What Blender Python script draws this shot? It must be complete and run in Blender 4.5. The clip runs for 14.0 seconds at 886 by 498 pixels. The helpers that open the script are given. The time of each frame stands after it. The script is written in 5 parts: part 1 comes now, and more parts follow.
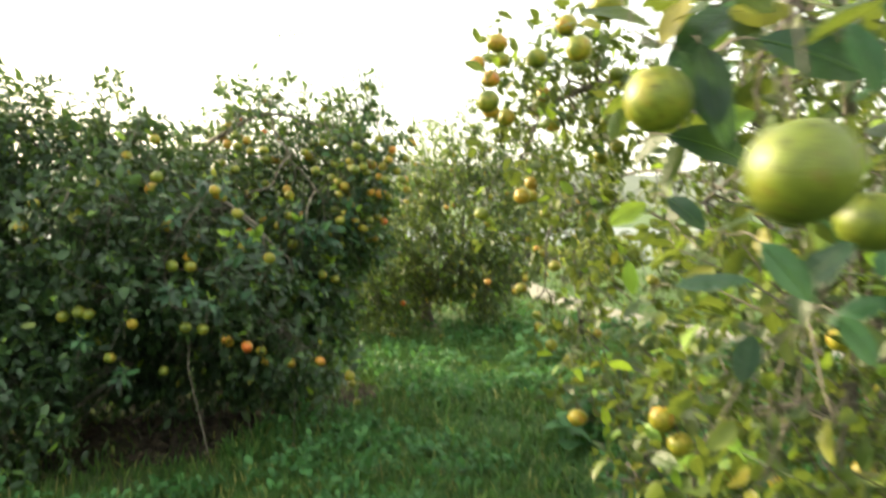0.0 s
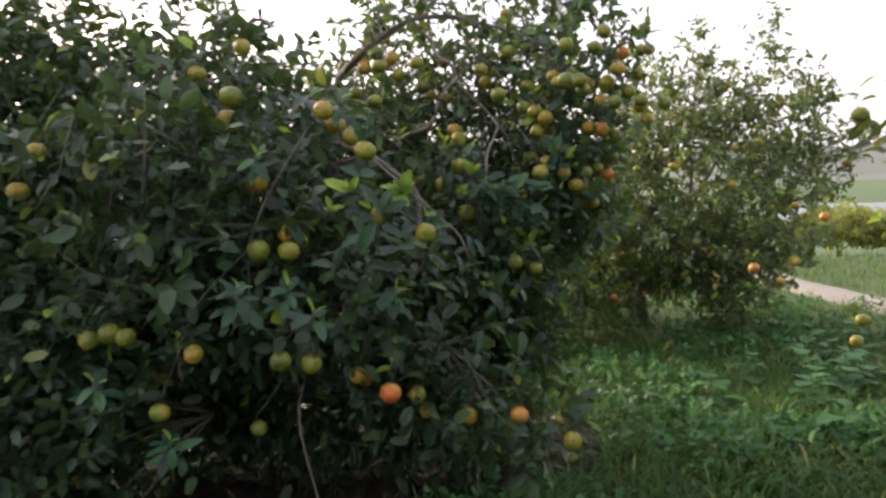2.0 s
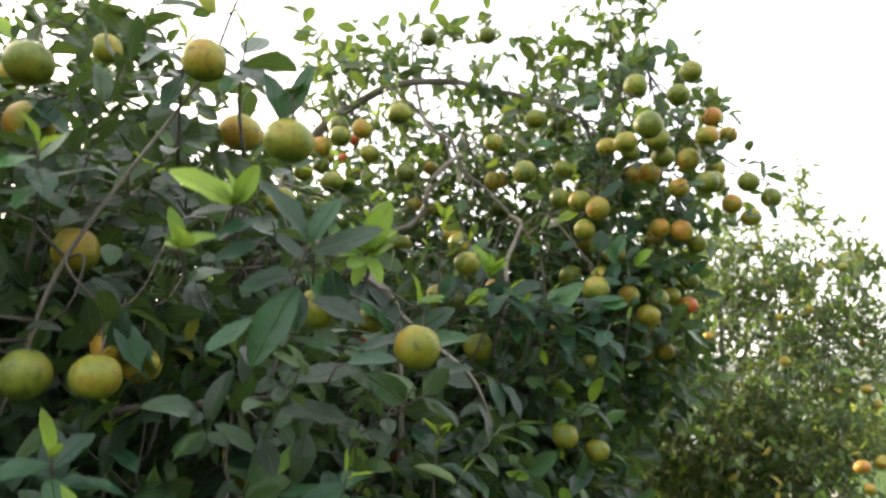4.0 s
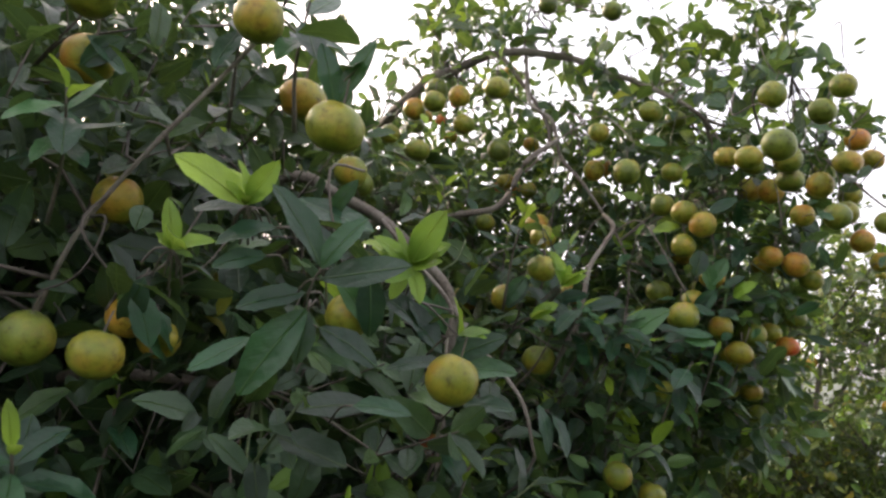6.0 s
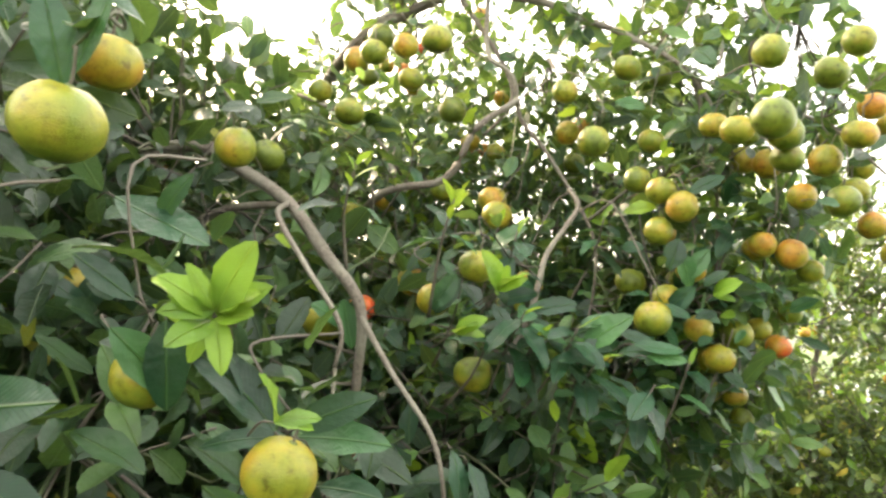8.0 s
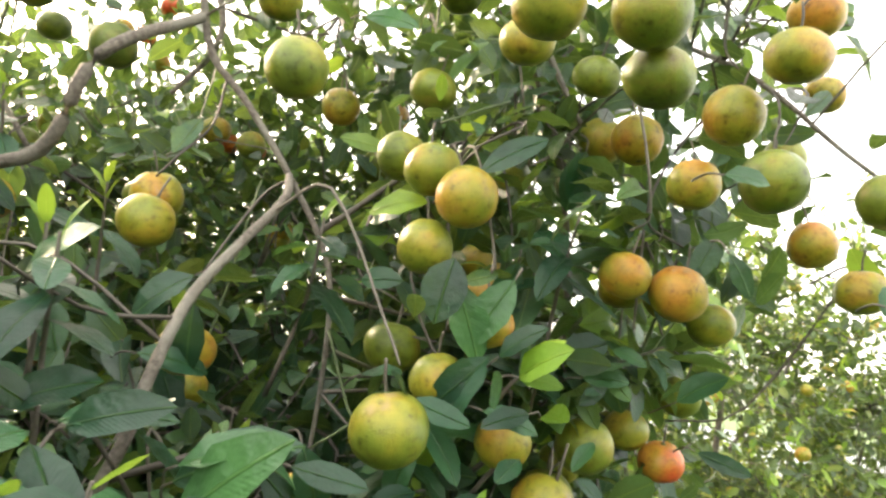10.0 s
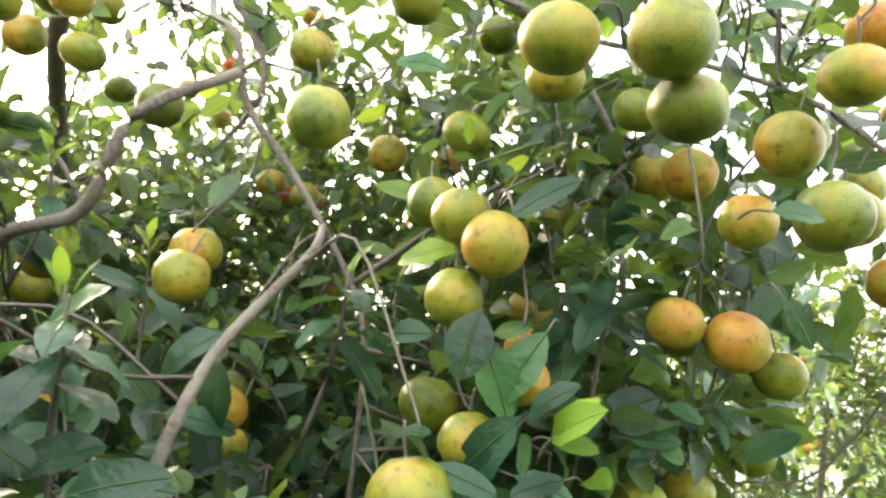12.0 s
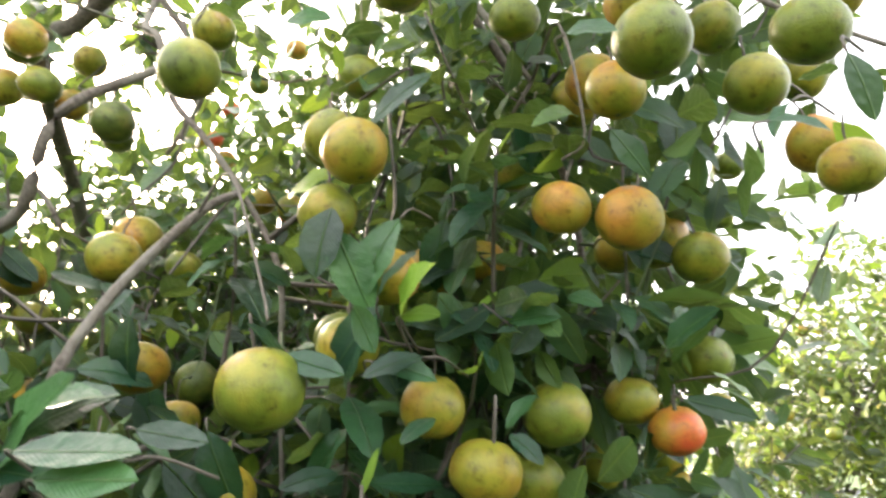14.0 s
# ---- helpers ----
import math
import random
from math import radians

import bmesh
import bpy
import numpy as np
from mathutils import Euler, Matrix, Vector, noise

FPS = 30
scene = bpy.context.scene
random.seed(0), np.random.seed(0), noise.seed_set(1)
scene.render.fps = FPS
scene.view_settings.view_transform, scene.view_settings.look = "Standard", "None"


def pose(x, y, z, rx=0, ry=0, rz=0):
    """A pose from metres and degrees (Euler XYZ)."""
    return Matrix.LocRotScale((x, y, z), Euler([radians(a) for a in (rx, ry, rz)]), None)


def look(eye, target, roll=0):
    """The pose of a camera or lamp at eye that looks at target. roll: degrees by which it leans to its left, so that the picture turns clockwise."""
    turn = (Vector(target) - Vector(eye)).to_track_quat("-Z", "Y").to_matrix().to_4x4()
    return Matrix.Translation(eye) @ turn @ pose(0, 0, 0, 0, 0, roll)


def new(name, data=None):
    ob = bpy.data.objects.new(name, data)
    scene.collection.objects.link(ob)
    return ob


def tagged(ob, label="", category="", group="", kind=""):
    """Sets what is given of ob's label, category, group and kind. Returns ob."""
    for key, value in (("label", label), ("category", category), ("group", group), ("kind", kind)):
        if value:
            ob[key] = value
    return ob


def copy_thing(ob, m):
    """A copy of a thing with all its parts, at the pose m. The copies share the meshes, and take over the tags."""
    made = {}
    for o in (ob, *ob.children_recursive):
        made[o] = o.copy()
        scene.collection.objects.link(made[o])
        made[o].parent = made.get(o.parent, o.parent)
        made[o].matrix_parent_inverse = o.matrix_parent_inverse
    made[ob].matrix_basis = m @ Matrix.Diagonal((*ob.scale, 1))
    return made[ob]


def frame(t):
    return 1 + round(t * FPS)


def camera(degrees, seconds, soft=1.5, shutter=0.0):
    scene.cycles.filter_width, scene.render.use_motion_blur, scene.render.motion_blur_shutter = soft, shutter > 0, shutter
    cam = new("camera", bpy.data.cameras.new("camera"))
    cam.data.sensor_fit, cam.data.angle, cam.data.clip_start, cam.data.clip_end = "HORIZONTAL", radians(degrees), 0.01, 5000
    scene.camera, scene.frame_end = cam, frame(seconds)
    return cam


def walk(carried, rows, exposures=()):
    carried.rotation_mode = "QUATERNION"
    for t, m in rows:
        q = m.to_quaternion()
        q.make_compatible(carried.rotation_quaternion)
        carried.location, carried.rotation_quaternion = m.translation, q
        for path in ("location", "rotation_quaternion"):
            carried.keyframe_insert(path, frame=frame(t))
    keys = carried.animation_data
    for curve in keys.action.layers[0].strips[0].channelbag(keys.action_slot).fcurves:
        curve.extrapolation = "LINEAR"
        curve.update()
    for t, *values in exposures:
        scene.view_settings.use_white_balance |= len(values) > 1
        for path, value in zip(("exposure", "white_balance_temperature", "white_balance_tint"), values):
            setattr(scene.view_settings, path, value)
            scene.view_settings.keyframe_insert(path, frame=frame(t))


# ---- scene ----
cam = camera(62.4, 14.0, soft=2.6, shutter=0.35)
# t, x, y, z, yaw (to the left), pitch (up), roll
ROWS = [
    (0.0, 0.000, 0.000, 1.600, 0.00, -3.60, 0.00),
    (0.3, -0.097, 0.316, 1.594, 3.88, -0.26, -0.36),
    (0.5, -0.170, 0.540, 1.582, 9.80, -3.00, -2.06),
    (0.7, -0.214, 0.738, 1.588, 11.23, -4.22, 0.05),
    (1.0, -0.283, 1.026, 1.648, 9.35, -4.65, -0.59),
    (1.2, -0.330, 1.241, 1.625, 7.38, 0.18, 0.99),
    (1.5, -0.388, 1.517, 1.597, 4.70, 3.59, -0.28),
    (1.8, -0.384, 1.812, 1.423, 12.55, -1.66, -0.66),
    (2.0, -0.420, 2.011, 1.397, 13.43, -4.28, -2.49),
    (2.2, -0.432, 2.222, 1.385, 13.25, -2.06, -3.55),
    (2.5, -0.538, 2.532, 1.417, 11.10, -0.13, -5.75),
    (3.0, -0.726, 3.029, 1.474, 8.47, 2.67, -2.20),
    (3.5, -0.764, 3.248, 1.392, 11.67, 3.54, -1.09),
    (4.0, -0.797, 3.274, 1.195, 10.30, 11.50, -1.44),
    (4.2, -0.794, 3.250, 1.120, 10.45, 13.30, 0.90),
    (6.3, -0.770, 3.453, 1.366, 18.13, 4.67, 9.27),
    (6.5, -0.760, 3.471, 1.401, 18.00, 0.05, 9.12),
    (7.0, -0.758, 3.567, 1.462, 17.52, -0.27, 11.46),
    (7.5, -0.746, 3.690, 1.470, 18.05, 0.62, 9.84),
    (8.0, -0.721, 3.736, 1.468, 17.47, 2.86, 9.57),
    (8.5, -0.671, 3.832, 1.492, 15.05, 4.22, 7.57),
    (9.0, -0.617, 4.250, 1.525, 12.00, 7.05, 9.25),
    (9.2, -0.615, 4.360, 1.541, 9.00, 7.20, 9.13),
    (11.3, -0.522, 4.702, 1.558, 17.93, 10.31, 8.73),
    (11.5, -0.533, 4.695, 1.567, 18.10, 9.70, 8.30),
    (12.0, -0.538, 4.663, 1.574, 18.51, 10.39, 8.85),
    (12.5, -0.550, 4.597, 1.506, 21.58, 10.13, 9.12),
    (13.0, -0.505, 4.605, 1.454, 17.08, 13.24, 4.58),
    (13.5, -0.358, 4.739, 1.412, 21.44, 13.36, 3.31),
    (14.0, -0.323, 4.791, 1.437, 26.71, 14.79, 2.40),
]
# exposure of the clip's camera
walk(
    cam,
    [(t, pose(x, y, z, 90 + pitch, 0, yaw) @ pose(0, 0, 0, 0, 0, roll)) for t, x, y, z, yaw, pitch, roll in ROWS],
    [(0.0, 1.83, 6850, 1), (0.5, 1.72, 6600, 7), (1.0, 1.7, 6500, 10), (1.5, 1.42, 6300, 18), (2.0, 1.15, 6000, 28), (2.5, 1.74, 6150, 24), (2.7, 1.86, 6200, 22), (3.0, 1.76, 6230, 18), (3.5, 1.8, 6250, 17), (4.0, 1.9, 6250, 14),
     (6.3, 1.35, 6150, 22), (6.5, 1.84, 6250, 20), (7.0, 2.42, 6900, 10), (7.5, 2.66, 7050, 7), (8.5, 2.88, 6700, 11), (9.0, 2.8, 6700, 12), (11.5, 2.85, 6500, 10), (12.2, 2.93, 6350, 12), (13.0, 2.9, 6100, 18), (13.4, 2.95, 6000, 21), (14.0, 2.78, 6300, 15)],
)

# ---- world and sun: a bright hazy sky, the low sun behind the trees to the left ----
SUN_ELEVATION, SUN_AZIMUTH = 23.0, -60.0  # azimuth: degrees to the right of straight ahead (+y)
world = bpy.data.worlds.new("hazy_sky")
scene.world = world
world.use_nodes = True
wn, wl = world.node_tree.nodes, world.node_tree.links
wn.clear()
sky = wn.new("ShaderNodeTexSky")
sky.sky_type, sky.sun_disc = "NISHITA", False
sky.sun_elevation, sky.sun_rotation = radians(SUN_ELEVATION), radians(SUN_AZIMUTH)
sky.air_density, sky.dust_density, sky.ozone_density = 1.0, 6.0, 1.0
haze = wn.new("ShaderNodeMix")
haze.data_type = "RGBA"
haze.inputs[0].default_value = 0.42
haze.inputs[7].default_value = (11.9, 11.3, 10.0, 1)
back = wn.new("ShaderNodeBackground")
back.inputs["Strength"].default_value = 0.125
world_out = wn.new("ShaderNodeOutputWorld")
wl.new(sky.outputs[0], haze.inputs[6])
wl.new(haze.outputs[2], back.inputs["Color"])
wl.new(back.outputs[0], world_out.inputs["Surface"])

sun_data = bpy.data.lights.new("sun", "SUN")
sun_data.energy, sun_data.angle, sun_data.color = 2.8, radians(6), (1.0, 0.82, 0.57)
sun = new("sun", sun_data)
az, el = radians(SUN_AZIMUTH), radians(SUN_ELEVATION)
sun.matrix_world = look((40 * math.sin(az), 40 * math.cos(az), 40 * math.tan(el)), (0, 0, 0))


# ---- materials ----
def material(name, rough=0.6):
    m = bpy.data.materials.new(name)
    m.use_nodes = True
    b = m.node_tree.nodes["Principled BSDF"]
    b.inputs["Roughness"].default_value = rough
    return m, m.node_tree.nodes, m.node_tree.links, b


def node(n, kind, **values):
    made = n.new(kind)
    for key, value in values.items():
        if key in made.inputs:
            made.inputs[key].default_value = value
    return made


def world_noise(n, l, scale, detail=4.0, rough=0.6):
    geo = n.new("ShaderNodeNewGeometry")
    t = node(n, "ShaderNodeTexNoise", Scale=scale, Detail=detail, Roughness=rough)
    l.new(geo.outputs["Position"], t.inputs["Vector"])
    return t.outputs["Fac"]


def ramp(n, l, fac, *stops):
    r = n.new("ShaderNodeValToRGB")
    e = r.color_ramp.elements
    while len(e) < len(stops):
        e.new(0.5)
    for k, (at, colour) in zip(e, stops):
        k.position, k.color = at, (*colour, 1)
    l.new(fac, r.inputs[0])
    return r.outputs[0]


def maths(n, l, op, a, b=None, c=None, clamp=False):
    m = n.new("ShaderNodeMath")
    m.operation, m.use_clamp = op, clamp
    for k, v in enumerate((a, b, c)):
        if v is None:
            continue
        if isinstance(v, (int, float)):
            m.inputs[k].default_value = v
        else:
            l.new(v, m.inputs[k])
    return m.outputs[0]


def mix(n, l, fac, a, b, blend="MIX"):
    m = n.new("ShaderNodeMix")
    m.data_type, m.blend_type = "RGBA", blend
    for k, v in ((0, fac), (6, a), (7, b)):
        if isinstance(v, (int, float)):
            m.inputs[k].default_value = v
        elif isinstance(v, tuple):
            m.inputs[k].default_value = (*v, 1)
        else:
            l.new(v, m.inputs[k])
    return m.outputs[2]


def bump(n, l, height, b, strength=0.3, distance=0.002):
    k = node(n, "ShaderNodeBump", Strength=strength, Distance=distance)
    l.new(height, k.inputs["Height"])
    l.new(k.outputs[0], b.inputs["Normal"])


def leaf_material(name, stops, glow, gloss=0.42, through_light=0.3, sheen=0.36):
    """A leaf: per-leaf colour, pale midrib and faint side veins from the leaf's own UV, waxy gloss, light passing through."""
    m, n, l, b = material(name, gloss)
    b.inputs["Specular IOR Level"].default_value = sheen
    geo, info, uv = n.new("ShaderNodeNewGeometry"), n.new("ShaderNodeObjectInfo"), n.new("ShaderNodeUVMap")
    rnd = maths(n, l, "FRACT", maths(n, l, "ADD", geo.outputs["Random Per Island"], info.outputs["Random"]))
    colour = ramp(n, l, rnd, *stops)
    blotch = ramp(n, l, world_noise(n, l, 14, 3), (0.3, (0.62, 0.66, 0.70)), (0.7, (1.3, 1.28, 1.12)))
    colour = mix(n, l, 1.0, colour, blotch, "MULTIPLY")
    sep = n.new("ShaderNodeSeparateXYZ")
    l.new(uv.outputs[0], sep.inputs[0])
    across = maths(n, l, "ABSOLUTE", maths(n, l, "SUBTRACT", sep.outputs[0], 0.5))
    rib = maths(n, l, "SUBTRACT", 1.0, maths(n, l, "MULTIPLY", across, 28.0), clamp=True)
    wave = maths(n, l, "SINE", maths(n, l, "MULTIPLY", maths(n, l, "SUBTRACT", sep.outputs[1], maths(n, l, "MULTIPLY", across, 0.55)), 62.0))
    vein = maths(n, l, "MULTIPLY", maths(n, l, "POWER", maths(n, l, "ABSOLUTE", wave), 20.0), 0.05)
    colour = mix(n, l, maths(n, l, "ADD", maths(n, l, "MULTIPLY", rib, 0.28), vein, clamp=True), colour, glow)
    l.new(colour, b.inputs["Base Color"])
    relief = maths(n, l, "ADD", maths(n, l, "MULTIPLY", maths(n, l, "ABSOLUTE", wave), 0.05), maths(n, l, "ADD", rib, world_noise(n, l, 60, 2)))
    bump(n, l, relief, b, 0.7, 0.0045)
    tr = n.new("ShaderNodeBsdfTranslucent")
    l.new(mix(n, l, 0.6, colour, glow), tr.inputs["Color"])
    ms = node(n, "ShaderNodeMixShader", Fac=through_light)
    l.new(b.outputs[0], ms.inputs[1])
    l.new(tr.outputs[0], ms.inputs[2])
    l.new(ms.outputs[0], n["Material Output"].inputs["Surface"])
    return m


LEAF = leaf_material("citrus_leaf", [(0.0, (0.009, 0.029, 0.020)), (0.45, (0.017, 0.054, 0.031)), (0.75, (0.034, 0.092, 0.041)), (0.95, (0.082, 0.160, 0.047)), (0.994, (0.061, 0.120, 0.039)), (0.9993, (0.246, 0.240, 0.045))], (0.23, 0.33, 0.045), 0.36, 0.28)
LEAF_FULL = leaf_material("full_grown_citrus_leaf", [(0.0, (0.006, 0.026, 0.016)), (0.45, (0.011, 0.043, 0.024)), (0.8, (0.020, 0.072, 0.034)), (1.0, (0.045, 0.120, 0.042))], (0.14, 0.28, 0.05), 0.34, 0.22, 0.36)
# darker copy of LEAF: the bushy crown's shade is put into its colour
LEAF_SHADED = leaf_material("shaded_citrus_leaf", [(0.0, (0.010, 0.026, 0.017)), (0.45, (0.019, 0.045, 0.025)), (0.8, (0.036, 0.078, 0.036)), (0.985, (0.069, 0.130, 0.041)), (0.9993, (0.258, 0.240, 0.043))], (0.17, 0.27, 0.04), 0.36, 0.24)
# three yellower leaf copies: the sunlight on these crowns is put into their colour
LEAF_SUNLIT = leaf_material("sunlit_citrus_leaf", [(0.0, (0.009, 0.025, 0.009)), (0.45, (0.020, 0.045, 0.011)), (0.8, (0.047, 0.081, 0.016)), (0.95, (0.115, 0.150, 0.026)), (0.995, (0.229, 0.202, 0.030))], (0.29, 0.37, 0.05), 0.38, 0.29)
LEAF_SUNLIT_OLIVE = leaf_material("sunlit_olive_citrus_leaf", [(0.0, (0.014, 0.033, 0.015)), (0.45, (0.034, 0.070, 0.026)), (0.8, (0.086, 0.134, 0.036)), (0.95, (0.205, 0.235, 0.050)), (0.988, (0.36, 0.28, 0.045))], (0.30, 0.40, 0.08), 0.36, 0.36, 0.5)
LEAF_SUNLIT_PALE = leaf_material("sunlit_pale_citrus_leaf", [(0.0, (0.042, 0.070, 0.022)), (0.45, (0.110, 0.155, 0.034)), (0.8, (0.215, 0.250, 0.044)), (0.955, (0.26, 0.28, 0.048)), (0.975, (0.38, 0.29, 0.04))], (0.42, 0.48, 0.07), 0.5, 0.5)
LEAF_YOUNG = leaf_material("young_citrus_leaf", [(0.0, (0.09, 0.185, 0.028)), (0.6, (0.155, 0.285, 0.034)), (1.0, (0.28, 0.41, 0.045))], (0.36, 0.48, 0.05), 0.38, 0.40)
WEED = leaf_material("weed_leaf", [(0.0, (0.022, 0.085, 0.026)), (0.6, (0.040, 0.130, 0.042)), (1.0, (0.075, 0.19, 0.060))], (0.13, 0.30, 0.06), 0.6, 0.32)
GRASS = leaf_material("grass_blade", [(0.0, (0.015, 0.056, 0.012)), (0.5, (0.030, 0.090, 0.017)), (0.85, (0.066, 0.140, 0.025)), (0.97, (0.28, 0.26, 0.09))], (0.17, 0.28, 0.045), 0.75, 0.38)
GRASS_BROAD = leaf_material("broad_grass_blade", [(0.0, (0.014, 0.058, 0.014)), (0.5, (0.034, 0.115, 0.024)), (0.85, (0.085, 0.205, 0.040)), (0.985, (0.30, 0.30, 0.10))], (0.17, 0.32, 0.05), 0.6, 0.38)


def bark_material():
    m, n, l, b = material("citrus_bark", 0.85)
    big, fine = world_noise(n, l, 9, 3), world_noise(n, l, 160, 5, 0.7)
    colour = mix(n, l, ramp(n, l, fine, (0.35, (0, 0, 0)), (0.7, (1, 1, 1))), (0.066, 0.054, 0.043), (0.19, 0.162, 0.134))
    colour = mix(n, l, ramp(n, l, big, (0.45, (0, 0, 0)), (0.62, (0.6, 0.6, 0.6))), colour, (0.22, 0.21, 0.17))
    l.new(colour, b.inputs["Base Color"])
    bump(n, l, fine, b, 0.7, 0.004)
    return m


def twig_material():
    m, n, l, b = material("green_brown_twig", 0.7)
    geo = n.new("ShaderNodeNewGeometry")
    colour = ramp(n, l, geo.outputs["Random Per Island"], (0.0, (0.045, 0.037, 0.029)), (0.5, (0.075, 0.064, 0.05)), (0.8, (0.13, 0.112, 0.09)), (0.9, (0.06, 0.09, 0.03)))
    l.new(mix(n, l, 1.0, colour, ramp(n, l, world_noise(n, l, 120, 4), (0.3, (0.7, 0.7, 0.7)), (0.7, (1.25, 1.25, 1.25))), "MULTIPLY"), b.inputs["Base Color"])
    return m


def peel_material(name, ripeness):
    """Citrus peel: green to orange by ripeness, mottled, with oil-gland dimples and a few brown scars."""
    m, n, l, b = material(name, 0.36)
    info, tc = n.new("ShaderNodeObjectInfo"), n.new("ShaderNodeTexCoord")
    shift = n.new("ShaderNodeVectorMath")
    shift.operation = "MULTIPLY_ADD"
    shift.inputs[1].default_value = (1, 1, 1)
    comb = n.new("ShaderNodeCombineXYZ")
    for k in range(3):
        l.new(maths(n, l, "MULTIPLY", info.outputs["Random"], 7.0 + 3 * k), comb.inputs[k])
    l.new(tc.outputs["Object"], shift.inputs[0])
    l.new(comb.outputs[0], shift.inputs[2])
    big = node(n, "ShaderNodeTexNoise", Scale=19.0, Detail=3.0)
    mid = node(n, "ShaderNodeTexNoise", Scale=85.0, Detail=4.0, Roughness=0.65)
    pores = node(n, "ShaderNodeTexVoronoi", Scale=560.0)
    for t in (big, mid, pores):
        l.new(shift.outputs[0], t.inputs["Vector"])
    f = maths(n, l, "ADD", ripeness, maths(n, l, "MULTIPLY", maths(n, l, "SUBTRACT", big.outputs["Fac"], 0.5), 1.1))
    f = maths(n, l, "ADD", f, maths(n, l, "MULTIPLY", maths(n, l, "SUBTRACT", info.outputs["Random"], 0.5), 0.16), clamp=True)
    colour = ramp(n, l, f, (0.0, (0.060, 0.085, 0.014)), (0.25, (0.130, 0.165, 0.018)), (0.45, (0.235, 0.220, 0.022)), (0.62, (0.335, 0.215, 0.024)), (0.82, (0.43, 0.175, 0.026)), (1.0, (0.54, 0.075, 0.025)))
    speck = ramp(n, l, mid.outputs["Fac"], (0.30, (0.40, 0.36, 0.30)), (0.41, (0.80, 0.78, 0.72)), (0.53, (1.0, 1.0, 1.0)), (0.72, (1.10, 1.08, 1.03)))
    colour = mix(n, l, 1.0, colour, speck, "MULTIPLY")
    # russet blotches where twigs have rubbed the peel
    rub = node(n, "ShaderNodeTexNoise", Scale=38.0, Detail=5.0, Roughness=0.7)
    l.new(shift.outputs[0], rub.inputs["Vector"])
    colour = mix(n, l, ramp(n, l, rub.outputs["Fac"], (0.54, (0, 0, 0)), (0.70, (0.5, 0.5, 0.5))), colour, (0.15, 0.105, 0.035))
    scar = ramp(n, l, big.outputs["Fac"], (0.70, (0, 0, 0)), (0.74, (0.55, 0.55, 0.55)))
    colour = mix(n, l, scar, colour, (0.30, 0.22, 0.11))
    # the small brown scar at the blossom end
    below = n.new("ShaderNodeVectorMath")
    below.operation = "DISTANCE"
    below.inputs[1].default_value = (0, 0, -0.031)
    l.new(tc.outputs["Object"], below.inputs[0])
    colour = mix(n, l, maths(n, l, "SUBTRACT", 1.6, maths(n, l, "MULTIPLY", below.outputs["Value"], 330.0), clamp=True), colour, (0.07, 0.055, 0.03))
    l.new(colour, b.inputs["Base Color"])
    l.new(maths(n, l, "ADD", 0.28, maths(n, l, "MULTIPLY", mid.outputs["Fac"], 0.22)), b.inputs["Roughness"])
    b.inputs["Specular IOR Level"].default_value = 0.34
    b.inputs["Subsurface Weight"].default_value = 0.06
    b.inputs["Subsurface Radius"].default_value = (0.006, 0.004, 0.001)
    bump(n, l, maths(n, l, "ADD", pores.outputs["Distance"], maths(n, l, "MULTIPLY", mid.outputs["Fac"], 1.5)), b, 0.25, 0.0010)
    return m


# near-black leaf colour that stands in for shade on the ground
SHADE_LITTER = leaf_material("shade_dark_leaf", [(0.0, (0.014, 0.011, 0.008)), (0.6, (0.028, 0.022, 0.014)), (1.0, (0.065, 0.050, 0.032))], (0.10, 0.07, 0.04), 0.85, 0.05)
BARK, TWIG = bark_material(), twig_material()
PEEL = {"d": peel_material("dark_green_peel", 0.10), "g": peel_material("green_peel", 0.25), "l": peel_material("lime_green_peel", 0.27), "y": peel_material("yellow_green_peel", 0.42), "o": peel_material("yellow_orange_peel", 0.57), "r": peel_material("ripe_orange_peel", 0.88)}
CALYX = material("green_calyx", 0.7)[0]
CALYX.node_tree.nodes["Principled BSDF"].inputs["Base Color"].default_value = (0.10, 0.13, 0.04, 1)


def ground_material():
    m, n, l, b = material("orchard_ground", 0.95)
    big, fine = world_noise(n, l, 0.9, 5), world_noise(n, l, 42, 6, 0.7)
    turf = mix(n, l, fine, (0.026, 0.056, 0.013), (0.072, 0.128, 0.028))
    soil = mix(n, l, fine, (0.045, 0.036, 0.024), (0.13, 0.10, 0.065))
    l.new(mix(n, l, ramp(n, l, big, (0.60, (0, 0, 0)), (0.74, (0.6, 0.6, 0.6))), turf, soil), b.inputs["Base Color"])
    bump(n, l, fine, b, 0.9, 0.03)
    return m


def dirt_material():
    m, n, l, b = material("pale_dirt", 0.95)
    big, fine = world_noise(n, l, 3.0, 4), world_noise(n, l, 70, 6, 0.75)
    colour = mix(n, l, fine, (0.155, 0.145, 0.110), (0.305, 0.290, 0.235))
    l.new(mix(n, l, ramp(n, l, big, (0.5, (0, 0, 0)), (0.7, (0.5, 0.5, 0.5))), colour, (0.24, 0.20, 0.14)), b.inputs["Base Color"])
    bump(n, l, fine, b, 0.8, 0.015)
    return m


def water_material():
    m, n, l, b = material("lake_water", 0.38)
    b.inputs["Base Color"].default_value = (0.10, 0.12, 0.11, 1)
    b.inputs["IOR"].default_value = 1.33
    bump(n, l, world_noise(n, l, 1.2, 3), b, 1.0, 0.25)
    return m


